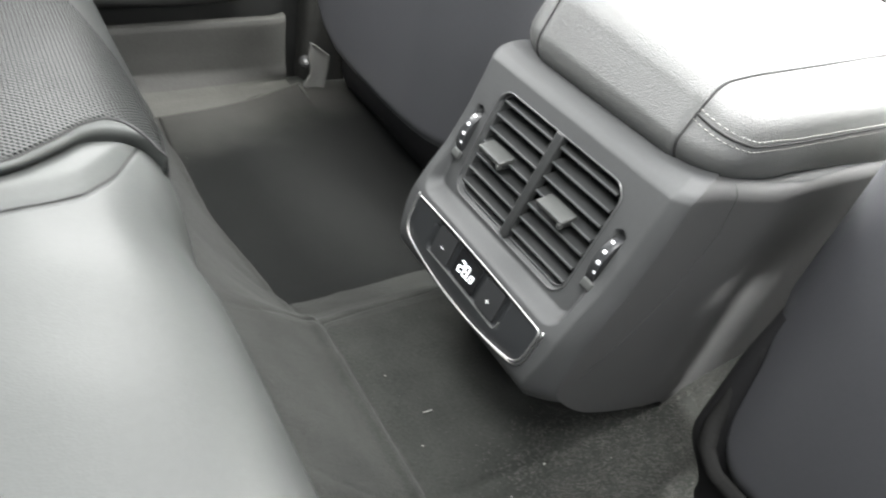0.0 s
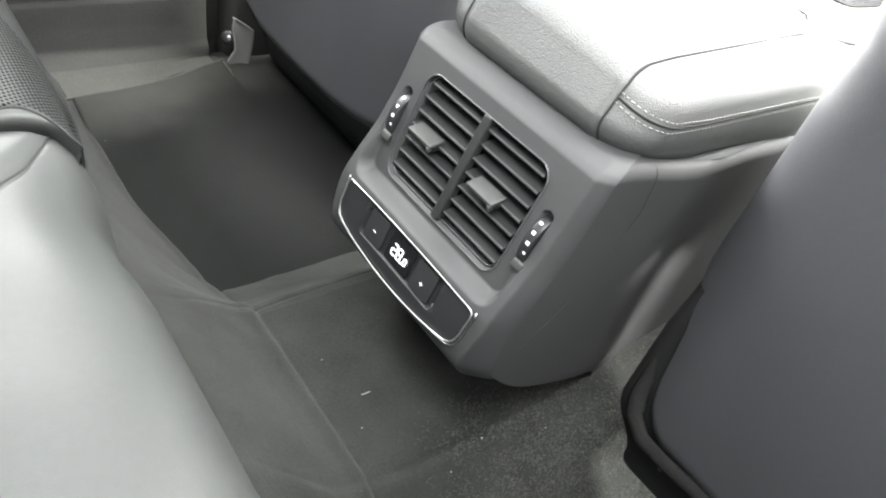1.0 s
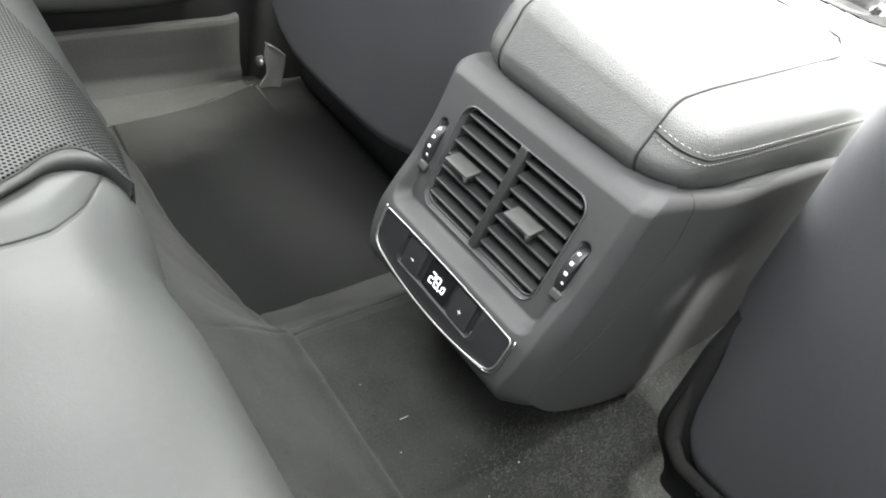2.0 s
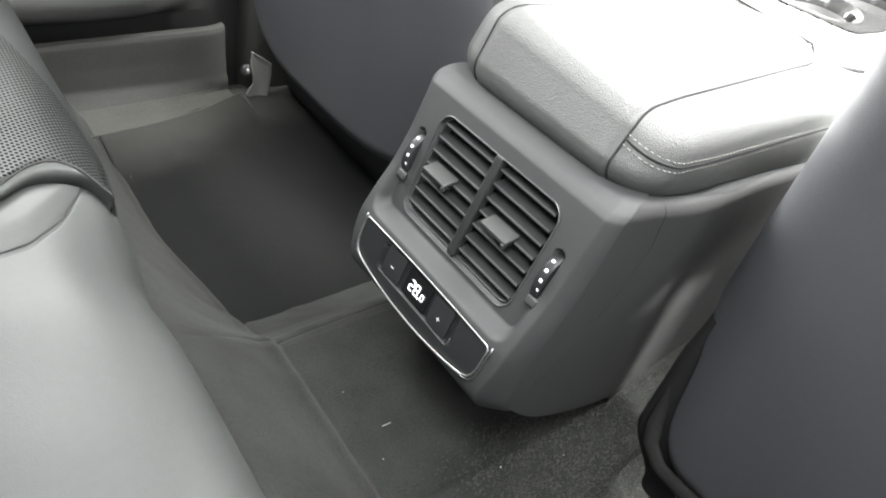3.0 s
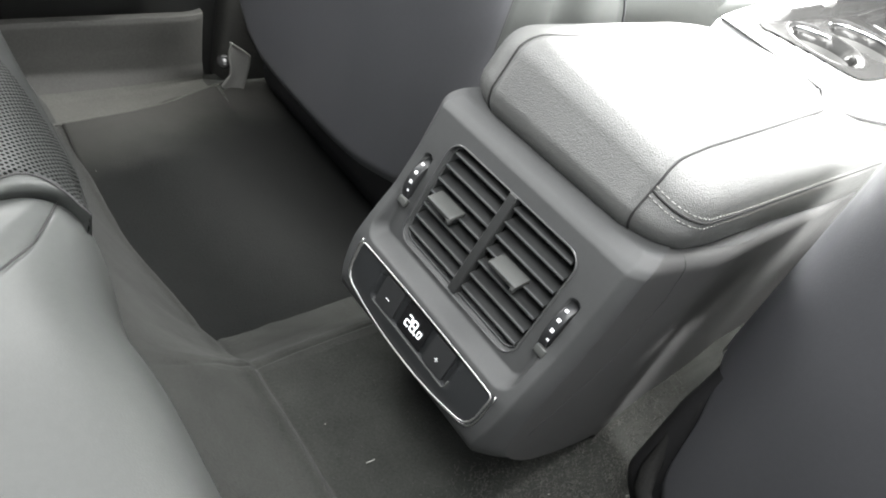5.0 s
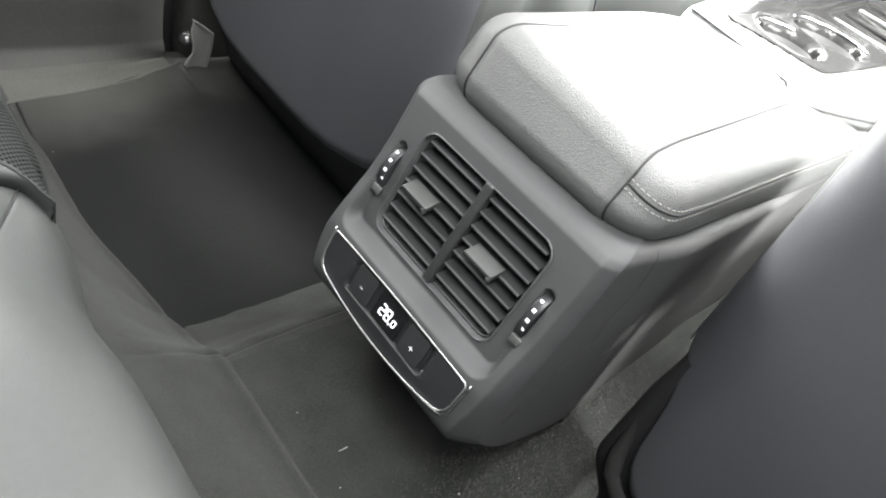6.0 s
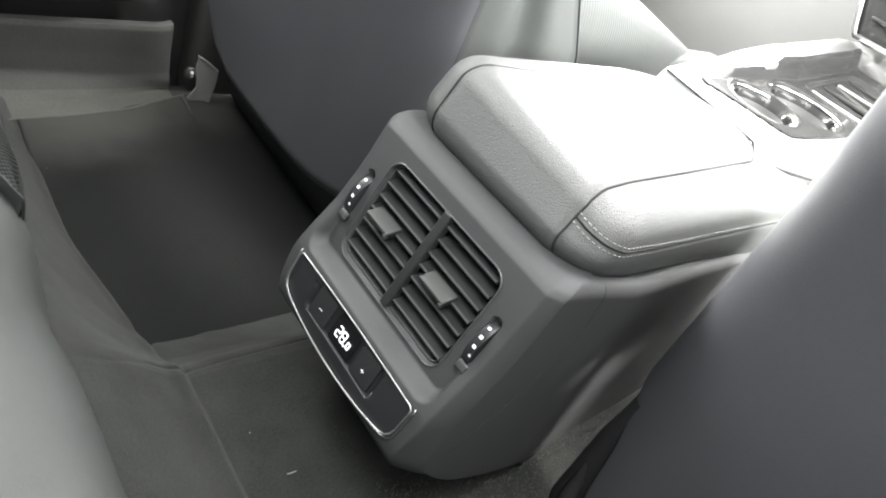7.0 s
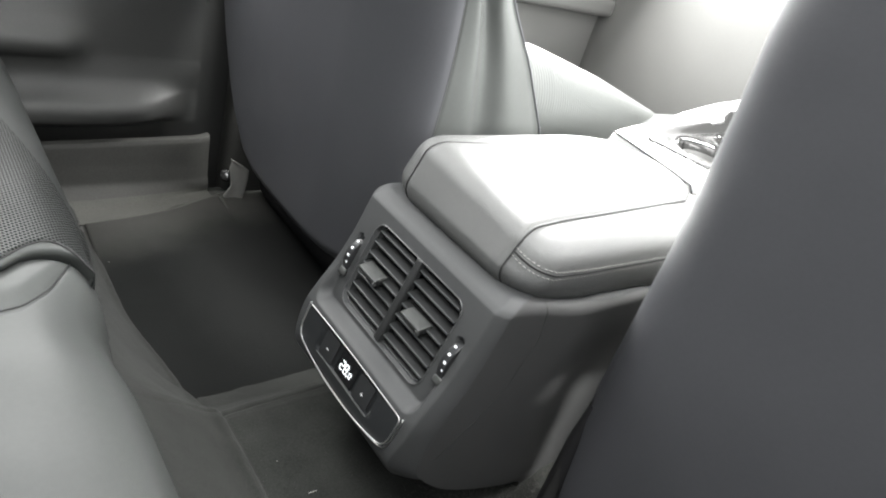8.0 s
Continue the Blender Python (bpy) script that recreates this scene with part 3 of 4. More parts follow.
def seam_line(side, off, n=900):
    """Along the armrest's side from the lid's rear corner to the front, n points."""
    plan = [Vector((x, y)) for x, y in reversed(arm_outline(0.0006)) if x > 0.0]
    plan = [Vector((0.0775, plan[0].y))] + [p for p in plan if p.x > 0.0785 or p.y > 0.06]
    length = [0.0]
    for a, b in zip(plan, plan[1:]):
        length.append(length[-1] + (b - a).length)
    out = []
    for d in span(0, length[-1] - 0.03, n):
        k = max(m for m in range(len(plan) - 1) if length[m] <= d)
        p = plan[k].lerp(plan[k + 1], (d - length[k]) / (length[k + 1] - length[k]))
        z = lerp(d, [(0, 0.3215), (0.025, 0.3165), (0.05, 0.3125), (0.10, 0.3095), (0.30, 0.3050), (0.60, 0.2960)]) + off
        swell = 0.0011 * ease(0.310, 0.320, z)
        q = p - Vector((0, swell)) if d < 0.03 else p - Vector((swell, 0))
        out.append(Vector((side * q.x, q.y + (swell * 2 if d < 0.03 else 0) + rear_in(z) * ease(0.11, 0.07, d), z)))
    return out


for side in (-1, 1):
    part("side_seam", tube(seam_line(side, 0.0, 120), 0.0009, 6), M_SEAM, armrest, "sewn seam line")
    for off in (0.0035, -0.0035):
        marks = []
        path_pts = seam_line(side, off)
        run, last = 0.0, path_pts[0]
        start, skip = None, None
        for p in path_pts:
            run += (p - last).length
            last = p
            if start is None:
                start = p.copy()
                run = 0.0
            elif skip and run < 0.0012:
                start = p.copy()
            elif skip:
                skip, run = None, 0.0
                start = p.copy()
            elif run > 0.0022:
                lift = Vector((side * 0.0006, -0.0003, 0))
                marks.append(tube([start + lift * 0.6, (start + p) / 2 + lift, p + lift * 0.6], 0.00036, 5))
                start = None
                skip = p
        geo = merge(*marks[::1])
        tagged(part("stitching", geo, M_THREAD, armrest, "pale thread stitches"), kind="stuff")

# ---- front of the console: cup holders and trim ----
def front_z(y):
    return lerp(y, [(0.385, 0.350), (0.45, 0.357), (0.70, 0.365), (0.86, 0.386), (1.05, 0.43)])


front = thing("front_console", (0.0, 0.65, 0.0), "front centre console with silver trim and gloss black cup holders", "console")


def crest(x, y):
    """The trim's raised outer edge."""
    return (0.020 * ease(-0.076, -0.088, x) + 0.008 * ease(0.090, 0.112, x)) * ease(0.45, 0.72, y) * ease(1.0, 0.85, y) + 0.008 * ease(-0.080, -0.090, x) * ease(0.54, 0.70, y) * ease(1.0, 0.9, y)


def tray_left(y):
    return lerp(y, [(0.430, -0.062), (0.433, -0.072), (0.437, -0.076), (0.456, -0.082), (0.59, -0.084), (0.88, -0.086), (0.90, -0.07)])


def tray_right(y):
    return lerp(y, [(0.430, -0.058), (0.434, -0.060), (0.440, -0.043), (0.450, -0.008), (0.458, 0.020), (0.463, 0.032), (0.470, 0.040), (0.50, 0.0445), (0.569, 0.048), (0.69, 0.054), (0.88, 0.064), (0.90, 0.05)])


def roll(v):
    """The trim's rear edge rolls down onto the armrest."""
    return 0.022 * (1 - math.sqrt(max(0.0, 1 - max(0.0, (0.402 - v) / 0.012) ** 2)))


def front_body(u, v):
    w = 0.030 + 0.078 * math.sqrt(min(1.0, max(0.0, (v - 0.390) / 0.085))) + 0.020 * ease(0.45, 0.58, v)
    if u < 0:
        w = lerp(v, [(0.39, 0.104), (0.45, 0.112), (0.58, 0.128), (1.05, 0.128)])
    if abs(u) <= 1:
        x = u * w * 0.93
        open_top = 0.09 if 0.43 < v < 0.89 and tray_left(v) + 0.006 < x < tray_right(v) - 0.006 else 0.0
        return (x, v, front_z(v) - 0.0025 - 0.06 * u * w + crest(u * w, v) - open_top - roll(v))
    k = abs(u) - 1
    x = w * (0.93 + 0.07 * math.sin(min(1, k) * math.pi / 2)) if k <= 1 else w - 0.024 * min(1.0, (k - 1) * 5)
    z = front_z(v) - 0.0025 - roll(v) - (0.02 * (1 - math.cos(min(1, k) * math.pi / 2)) if k <= 1 else 0.02 + (k - 1) * 0.16)
    return (math.copysign(x, u), v, z - 0.06 * math.copysign(x, u) + crest(math.copysign(x, u), v))


part("body", grid(front_body, [-3, -2.5, -2.2, -2.1, -2, -1.8, -1.6, -1.4, -1.2] + span(-1, 1, 91) + [1.2, 1.4, 1.6, 1.8, 2, 2.1, 2.2, 2.5, 3], [0.390, 0.392, 0.395, 0.40, 0.407, 0.415, 0.425] + span(0.43, 0.91, 97) + [0.93, 0.95, 1.05]), M_SILVER, front, "bright silver grey console trim")


CUPS = ((-0.022, 0.506, 0.045), (-0.014, 0.610, 0.053))


def tray_z(x, y):
    z = front_z(max(y, 0.45)) - 0.055 * max(0.0, 0.45 - y) - 0.0015 - 0.06 * x
    z += lerp(y, [(0.45, 0.0), (0.51, 0.009), (0.624, 0.014), (0.636, 0.028), (0.70, 0.030)]) * ease(-0.070, -0.083, x)
    d, a, b = min((math.hypot(x - a, y - b) - r, x - a, y - b) for a, b, r in CUPS)
    z += 0.0024 * math.exp(-((d - 0.0015) / 0.0022) ** 2) * (0.2 + 0.8 * ease(-0.1, 0.6, (0.86 * b - 0.5 * a) / max(0.001, math.hypot(a, b))))
    z -= 0.006 * ease(0.0005, -0.003, d) + 0.040 * ease(-0.004, -0.012, d)
    d = sd_box(x, y, -0.01, 0.785, 0.052, 0.085, 0.02)
    return z - 0.005 * ease(0.001, -0.003, d) + 0.0015 * math.exp(-((d - 0.001) / 0.002) ** 2)


def tray_point(u, v):
    a, b = tray_left(v), tray_right(v)
    x = a + (b - a) * u
    return (x, v, tray_z(x, v))


well = part("cup_tray", grid(tray_point, span(0, 1, 120), span(0.4302, 0.475, 50) + span(0.477, 0.901, 220)), M_TRAY, front, "gloss black cup holder tray")
for pts in (((-0.052, 0.3905), (-0.049, 0.405), (-0.050, 0.428)), ((0.028, 0.3905), (0.021, 0.405), (0.014, 0.419))):
    part("joint", tube([(x, y, front_z(y) - 0.0026 - 0.06 * x - roll(y)) for x, y in pts], 0.0007, 8), M_SEAM, front, "dark joint line in the trim")
rear_edge = [Vector((x, 0.3945 - 0.004 * ease(0.0, 0.03, x), front_z(0.394) - 0.0045 + 0.0008 - 0.06 * x)) for x in span(-0.10, 0.034, 24)]
rear_edge += [Vector(front_body(1.75, v)) + Vector((0.001, -0.0012, 0.0)) for v in (0.394, 0.397, 0.402, 0.41, 0.42, 0.435, 0.455, 0.48, 0.50)]
part("joint", tube(rear_edge, 0.0013, 8), M_SEAM, front, "dark gap behind the trim")
for (cx, cy, r), (a0, a1) in zip(CUPS, ((3.9, 1.9), (3.3, 0.6))):
    zc = front_z(cy) - 0.06 * cx
    # Partial arcs added where windscreen reflections run along the gloss rims.
    part("rim", tube([(cx + (r - 0.002) * math.cos(a), cy + (r - 0.002) * math.sin(a), zc - 0.0015) for a in span(a0, a1, 28)], 0.0015, 10), M_RIM_GLINT, well, "metal arc imitating the rim's reflection")
    bowl = [(r - 0.0125, -0.012), (r - 0.0135, -0.034), (r - 0.0155, -0.0395), (r - 0.020, -0.042), (0.002, -0.042)]
    part("cup_well", grid(lambda u, v: (cx + bowl[v][0] * math.cos(u), cy + bowl[v][0] * math.sin(u), zc + bowl[v][1]), [k * math.tau / 48 for k in range(48)], range(5), close_u=True), M_WELL, well, "cup well with reflected light put into its colour")
    for w in (0.9, 3.0, 5.1):
        part("cup_finger", box(cx + (r - 0.006) * math.cos(w), cy + (r - 0.006) * math.sin(w), zc - 0.012, 0.007, 0.007, 0.016, 0.0025), M_TRAY, well, "sprung cup gripper")
for k in range(4):
    part("ridge", box(-0.01, 0.715 + 0.045 * k, front_z(0.715 + 0.045 * k) - 0.004, 0.085, 0.010, 0.006, 0.0025), M_TRAY if k % 2 else M_CHROME, well, "gloss ridge")
selector = thing("gear_selector", (0.0, 0.95, front_z(0.95) - 0.004), "gloss black gear selector with chrome sides on the console", "gear lever")
part("boot", box(0, 0.95, front_z(0.95) + 0.012, 0.07, 0.09, 0.03, 0.010, 3), M_GLOSS, selector)
part("knob", box(0, 0.94, front_z(0.95) + 0.055, 0.045, 0.075, 0.06, 0.016, 3), M_GLOSS, selector)
part("trim", box(0, 0.94, front_z(0.95) + 0.030, 0.060, 0.085, 0.005, 0.002), M_CHROME, selector, "chrome band")

# ---- rear seat ----
SEAT = [(-0.205, 0.03), (-0.209, 0.07), (-0.213, 0.11), (-0.2165, 0.130), (-0.222, 0.150), (-0.231, 0.168), (-0.243, 0.182), (-0.262, 0.193), (-0.29, 0.199), (-0.34, 0.202), (-0.44, 0.200), (-0.56, 0.190), (-0.72, 0.172)]


def seat_profile(v):
    f = v * (len(SEAT) - 1)
    i = min(int(f), len(SEAT) - 2)
    t = f - i
    p0, p1, p2, p3 = SEAT[max(0, i - 1)], SEAT[i], SEAT[i + 1], SEAT[min(len(SEAT) - 1, i + 2)]
    return [0.5 * (2 * b + (c - a) * t + (2 * a - 5 * b + 4 * c - d) * t * t + (3 * b - a - 3 * c + d) * t ** 3) for a, b, c, d in zip(p0, p1, p2, p3)]


def welt_x(y):
    """Edge of the outer cushion, which stands a little proud of the middle one."""
    return soft_lerp(-y, [(0.20, -0.142), (0.2242, -0.144), (0.2271, -0.147), (0.2327, -0.157), (0.2365, -0.164), (0.2396, -0.169), (0.2486, -0.1752), (0.256, -0.1765), (0.2619, -0.1755), (0.2771, -0.1662), (0.2931, -0.1492), (0.32, -0.128), (0.40, -0.10), (0.72, -0.09)])


def fold_x(y):
    """Where the wall under that edge meets the middle cushion."""
    return soft_lerp(-y, [(0.222, -0.145), (0.230, -0.158), (0.2395, -0.174), (0.2546, -0.173), (0.272, -0.170), (0.283, -0.165), (0.294, -0.1546), (0.32, -0.136), (0.40, -0.108), (0.72, -0.098)])


def seam_x(y):
    return soft_lerp(-y, [(0.236, -0.178), (0.240, -0.170), (0.246, -0.1563), (0.256, -0.136), (0.2657, -0.1188), (0.2874, -0.0982), (0.3064, -0.0917), (0.40, -0.08), (0.7, -0.07)])


def tip_swell(x, y):
    """The middle cushion swells up to the proud edge's tip."""
    return 0.008 * math.exp(-((x + 0.150) ** 2 + (y + 0.232) ** 2) / 0.026 ** 2)


def middle_seat(u, v):
    y, z = seat_profile(v)
    left = lerp(-y, [(0.222, -0.146), (0.232, -0.175), (0.245, -0.20), (0.72, -0.20)])
    x = left + (0.21 - left) * u
    top = ease(0.168, 0.185, z)
    fold = 0.0035 * math.exp(-((x - fold_x(y)) / 0.006) ** 2) * top
    seam = 0.0024 * math.exp(-((x - seam_x(y)) / 0.0024) ** 2) * ease(-0.236, -0.246, y)
    puff = 0.005 * ease(fold_x(y), fold_x(y) + 0.025, x) * ease(seam_x(y) + 0.002, seam_x(y) - 0.025, x) * ease(-0.236, -0.258, y)
    swell = tip_swell(x, y)
    waist = 0.008 * math.exp(-((x + 0.080) / 0.045) ** 2) * ease(0.05, 0.15, z) * ease(-0.30, -0.24, y)
    return (x, y + 0.4 * swell - waist, z - fold - seam + puff + swell + 0.0012 * noise.noise((x * 14, y * 14, 3.1)))


def outer_profile(v):
    y, z = seat_profile(v)
    k = 0.012 * ease(0.09, 0.168, z) + 0.0006
    return y + k, z + k


def outer_seat(u, v):
    y, z = outer_profile(v)
    right = welt_x(y)
    x = right - (right + 0.70) * u
    d = right - x
    y0, z0 = seat_profile(v)
    k = ease(0.178, 0.163, z0) * ease(0.080, 0.0, d)
    y, z = y + (y0 - y) * k, z + (z0 - z) * k
    return (x, y, z - 0.0018 * ease(0.004, 0.0, d) * ease(0.14, 0.18, z) + 0.0008 * noise.noise((x * 12, y * 12, 7.7)))


M_PERF = M_SEAT.copy()
M_PERF.name = "perforated_seat_leather"
for node in M_PERF.node_tree.nodes:
    if node.type == "VECT_MATH":
        node.inputs[0].default_value = (0.024, 0.0256, 0.0247)


def perforate(m, pitch, radius):
    """Rows of small round holes, set as in a honeycomb, on the cushion's top."""
    nt = m.node_tree
    b = nt.nodes["Principled BSDF"]
    co = nt.nodes.new("ShaderNodeTexCoord")
    sep = nt.nodes.new("ShaderNodeSeparateXYZ")
    nt.links.new(co.outputs["UV"], sep.inputs[0])

    def calc(op, a, c):
        n = nt.nodes.new("ShaderNodeMath")
        n.operation = op
        for k, v in ((0, a), (1, c)):
            if isinstance(v, (int, float)):
                n.inputs[k].default_value = v
            else:
                nt.links.new(v, n.inputs[k])
        return n.outputs[0]

    dists = []
    for off in (0.0, 0.5):
        px = calc("SUBTRACT", calc("FRACT", calc("ADD", calc("MULTIPLY", sep.outputs[0], 1 / pitch), 100 + off), 0), 0.5)
        py = calc("SUBTRACT", calc("FRACT", calc("ADD", calc("MULTIPLY", sep.outputs[1], 1 / (pitch * 1.4)), 100 + off), 0), 0.5)
        py = calc("MULTIPLY", py, 1.4)
        dists.append(calc("SQRT", calc("ADD", calc("MULTIPLY", px, px), calc("MULTIPLY", py, py)), 0))
    hole = calc("LESS_THAN", calc("MINIMUM", dists[0], dists[1]), radius / pitch)
    edge = calc("ADD", calc("MULTIPLY", calc("MAXIMUM", calc("SUBTRACT", -0.205, sep.outputs[0]), 0.0), 0.25), 0.1290)
    hole = calc("MULTIPLY", hole, calc("GREATER_THAN", sep.outputs[1], edge))
    link = b.inputs["Base Color"].links[0]
    src = link.from_socket
    mix = nt.nodes.new("ShaderNodeMix")
    mix.data_type = "RGBA"
    nt.links.new(hole, mix.inputs[0])
    nt.links.new(src, mix.inputs[6])
    mix.inputs[7].default_value = (0.006, 0.006, 0.006, 1)
    nt.links.new(mix.outputs[2], b.inputs["Base Color"])
    nt.links.new(calc("MULTIPLY", calc("SUBTRACT", 1.0, hole), 0.32), b.inputs["Specular IOR Level"])


perforate(M_PERF, 0.0046, 0.00125)
rear_seat = thing("bench_seat", (-0.2, -0.45, 0.03), "grey leather rear bench seat with perforated cushion panel and sewn seams", "seat")
fine = span(0, 0.75, 110) + span(0.76, 1.0, 14)
part("middle_cushion", grid(middle_seat, span(0, 0.5, 90) + span(0.51, 1, 40), fine), M_SEAT, rear_seat, "smooth grey leather cushion")
outer_u = [0, 0.002, 0.004, 0.007, 0.01, 0.014, 0.02, 0.026] + span(0.033, 1, 110)
outer = part("outer_cushion", grid(outer_seat, outer_u, fine), M_PERF, rear_seat, "dark grey perforated leather cushion")
run, along = 0.0, []
for k, v in enumerate(fine):
    if k:
        run += math.dist(seat_profile(v), seat_profile(fine[k - 1]))
    along.append(run)
layer = outer.data.uv_layers.new(name="cloth")
for loop in outer.data.loops:
    i = loop.vertex_index
    layer.data[loop.index].uv = (outer.data.vertices[i].co.x - 0.2, along[i // len(outer_u)])


def seat_z(y):
    best = min((abs(seat_profile(k / 200)[0] - y), seat_profile(k / 200)[1]) for k in range(40, 201))
    return best[1]


def outer_z(y):
    best = min((abs(outer_profile(k / 200)[0] - y), outer_profile(k / 200)[1]) for k in range(40, 201))
    return best[1]


def edge_wall(u, v):
    """The short wall from the proud edge down to the fold."""
    y = -0.2235 - 0.17 * v
    top = Vector((welt_x(y), y, outer_z(y) - 0.0008))
    y2 = y - 0.003 * ease(0, 0.2, v)
    low = Vector((fold_x(y2), y2, seat_z(y2) - 0.004 + tip_swell(fold_x(y2), y2)))
    p = top.lerp(low, u)
    swell = math.sin(math.pi * u ** 0.8) * ease(0, 0.1, v)
    return (p.x + 0.0065 * swell, p.y + 0.002 * swell, p.z + 0.0022 * swell)


part("edge_wall", grid(edge_wall, span(0, 1, 10), span(0, 0.2, 30) + span(0.22, 1, 40)), M_SEAT, rear_seat, "smooth leather side below the proud edge")
tip_v = max(k / 400 for k in range(401) if outer_profile(k / 400)[0] > -0.2245)
part("front_join", grid(lambda u, v: Vector(outer_seat(0.004, v)).lerp(Vector(middle_seat(0.012, v)), u), span(0, 1, 6), span(0, tip_v + 0.004, 60)), M_SEAT, rear_seat, "leather joining both cushions")
part("seam", tube([(seam_x(y), y + 0.4 * tip_swell(seam_x(y), y), seat_z(y) + 0.0002 + tip_swell(seam_x(y), y)) for y in span(-0.238, -0.36, 50)], 0.0008, 6), M_SEAM, rear_seat, "dark sewn seam")
part("welt", tube([(welt_x(y) + 0.0006, y, outer_z(y) - 0.0004) for y in span(-0.2240, -0.40, 90)], 0.0009, 8), M_SEAM, rear_seat, "dark welt between the cushions")
part("stitching", merge(*[tube([(fold_x(y) + 0.008, y, seat_z(y) + 0.0052), (fold_x(y - 0.003) + 0.008, y - 0.003, seat_z(y - 0.003) + 0.0052)], 0.0005, 5) for y in [-0.286 - 0.0052 * k for k in range(18)]]), M_THREAD, rear_seat, "pale thread stitches")
part("right_cushion", grid(lambda u, v: (0.21 + 0.48 * u, seat_profile(v)[0], seat_profile(v)[1] + 0.008 * ease(0, 0.05, u) * ease(0.1, 0.2, seat_profile(v)[1])), span(0, 1, 30), fine), M_SEAT, rear_seat)
part("backrest", box(0, -0.80, 0.45, 1.38, 0.14, 0.62, 0.05, 4, turn=(-14, 0, 0)), M_SEAT, rear_seat)

# ---- front seats ----
LOWER_FAR = [(0.176, 0.20), (0.180, 0.16), (0.188, 0.125), (0.202, 0.098), (0.225, 0.086), (0.275, 0.081), (0.373, 0.081), (0.466, 0.083), (0.515, 0.086), (0.55, 0.097), (0.60, 0.135), (0.64, 0.178), (0.69, 0.245), (0.735, 0.33)]
LOWER_NEAR = [(0.1575, 0.205), (0.166, 0.195), (0.178, 0.174), (0.188, 0.142), (0.191, 0.108), (0.198, 0.080), (0.210, 0.066), (0.226, 0.059), (0.266, 0.060), (0.41, 0.058), (0.70, 0.05)]


def back_y(z):
    return 0.112 - 0.06 * ease(0.35, 0.85, z)


def front_y(z):
    return lerp(z, [(0.0, 0.44), (0.25, 0.366), (0.32, 0.337), (0.407, 0.275), (0.475, 0.217), (0.60, 0.145), (0.85, 0.06)])


def front_seat(s, edge, lower, wide, deep, power, label):
    """A front seat seen from behind; edge: how far its inner edge stands from the middle of the car; wide, deep, power: rounding of that edge."""
    seat = thing("car_seat", (s * 0.42, 0.30, -0.07), label, "car seat", "front seats")

    def rim_y(z):
        return back_y(z) + (0.040 if s < 0 else deep)

    def panel(u, v):
        a = 0.735 - (0.735 - edge) * u
        z0 = soft_lerp(a, lower, 0.003)
        z = z0 + (0.82 - z0) * v
        t = max(0.0, 1 - (a - edge) / wide)
        y = rim_y(z) - deep - 0.011 * math.sin(math.pi * (a - edge) / (0.735 - edge)) + deep * (1 - max(0.0, 1 - t ** power) ** (1 / power))
        y += 0.007 * ease(0.012, 0.0, z - z0)
        return (s * a, y, z)
    part("back_panel", grid(panel, span(0, 0.80, 40) + span(0.81, 1, 60), span(0, 0.12, 16) + span(0.13, 1, 30)), M_SHELL, seat, "dark vinyl seat back")

    def bolster(u, v):
        z = lower[0][1] - 0.02 + (0.84 - lower[0][1]) * v
        ya, yb = rim_y(z) + 0.0005, max(rim_y(z) + 0.05, front_y(z))
        y = ya + (yb - ya) * u
        groove = math.exp(-((u - 0.38) / 0.13) ** 2)
        a = edge - (0.018 if s < 0 else 0.011) * math.sin(math.pi * min(1, u * 1.05)) + 0.017 * groove + 0.0015 * ease(0.03, 0.0, u)
        return (s * a, y, z)
    part("side_bolster", grid(bolster, span(0, 0.1, 12) + span(0.11, 1, 46), span(0, 1, 36)), M_SEAT, seat, "grey leather side bolster")
    part("bolster_seam", tube([(s * (edge + 0.0012), rim_y(z) + 0.0012, z) for z in span(lower[0][1] + 0.004, 0.82, 40)], 0.0012, 6), M_SEAM, seat, "dark seam beside the seat back")
    part("piping", tube([(s * (edge - 0.0005), front_y(z) + 0.001, z) for z in span(0.19, 0.82, 40)], 0.0013, 8), M_SHELL, seat, "dark piping")

    def inner(u, v):
        z = 0.19 + (0.82 - 0.19) * v
        return (s * (edge + 0.10 * u), front_y(z) + 0.022 * math.sin(u * 2.2) - 0.03 * u * u, z)
    part("backrest_front", grid(inner, span(0, 1, 16), span(0, 1, 30)), M_SEAT, seat)

    def thigh(u, v):
        y = 0.28 + 0.52 * v
        top = lerp(y, [(0.28, 0.415), (0.385, 0.405), (0.55, 0.368), (0.738, 0.315), (0.80, 0.27)])
        top -= 0.0 if s < 0 else 0.11
        w = math.pi * (u * 1.15 - 0.1)
        return (s * (0.275 - 0.072 * math.cos(w)), y, top - 0.085 + 0.085 * math.sin(w) * (1 - 0.25 * ease(0.93, 1, v)) + 0.0004 * math.sin(y * 2 * math.pi / 0.0055))
    part("thigh_bolster", grid(thigh, span(0, 1, 24), span(0, 1, 640)), M_SEAT, seat, "pale ribbed leather thigh bolster")
    drop = 0.0 if s < 0 else 0.05
    part("cushion", box(s * 0.44, 0.58, 0.22 - drop, 0.42, 0.56, 0.14, 0.05, 4), M_SEAT, seat)
    part("cushion_side", box(s * 0.242, 0.55, 0.25 - drop, 0.07, 0.58, 0.13, 0.03, 4), M_SEAT, seat)
    if s < 0:
        part("base_cover", box(s * 0.4275, 0.42, 0.06, 0.545, 0.46, 0.25, 0.055, 6), M_BASE, seat, "black plastic seat base cover")
        return seat

    def skirt(u, v):
        """Dark base cover: round the corner from the side that faces the console to the rear."""
        z = 0.200 - 0.225 * v
        a = 0.1640 + 0.030 * ease(0.060, -0.025, z) + 0.004 * ease(0.14, 0.20, z)
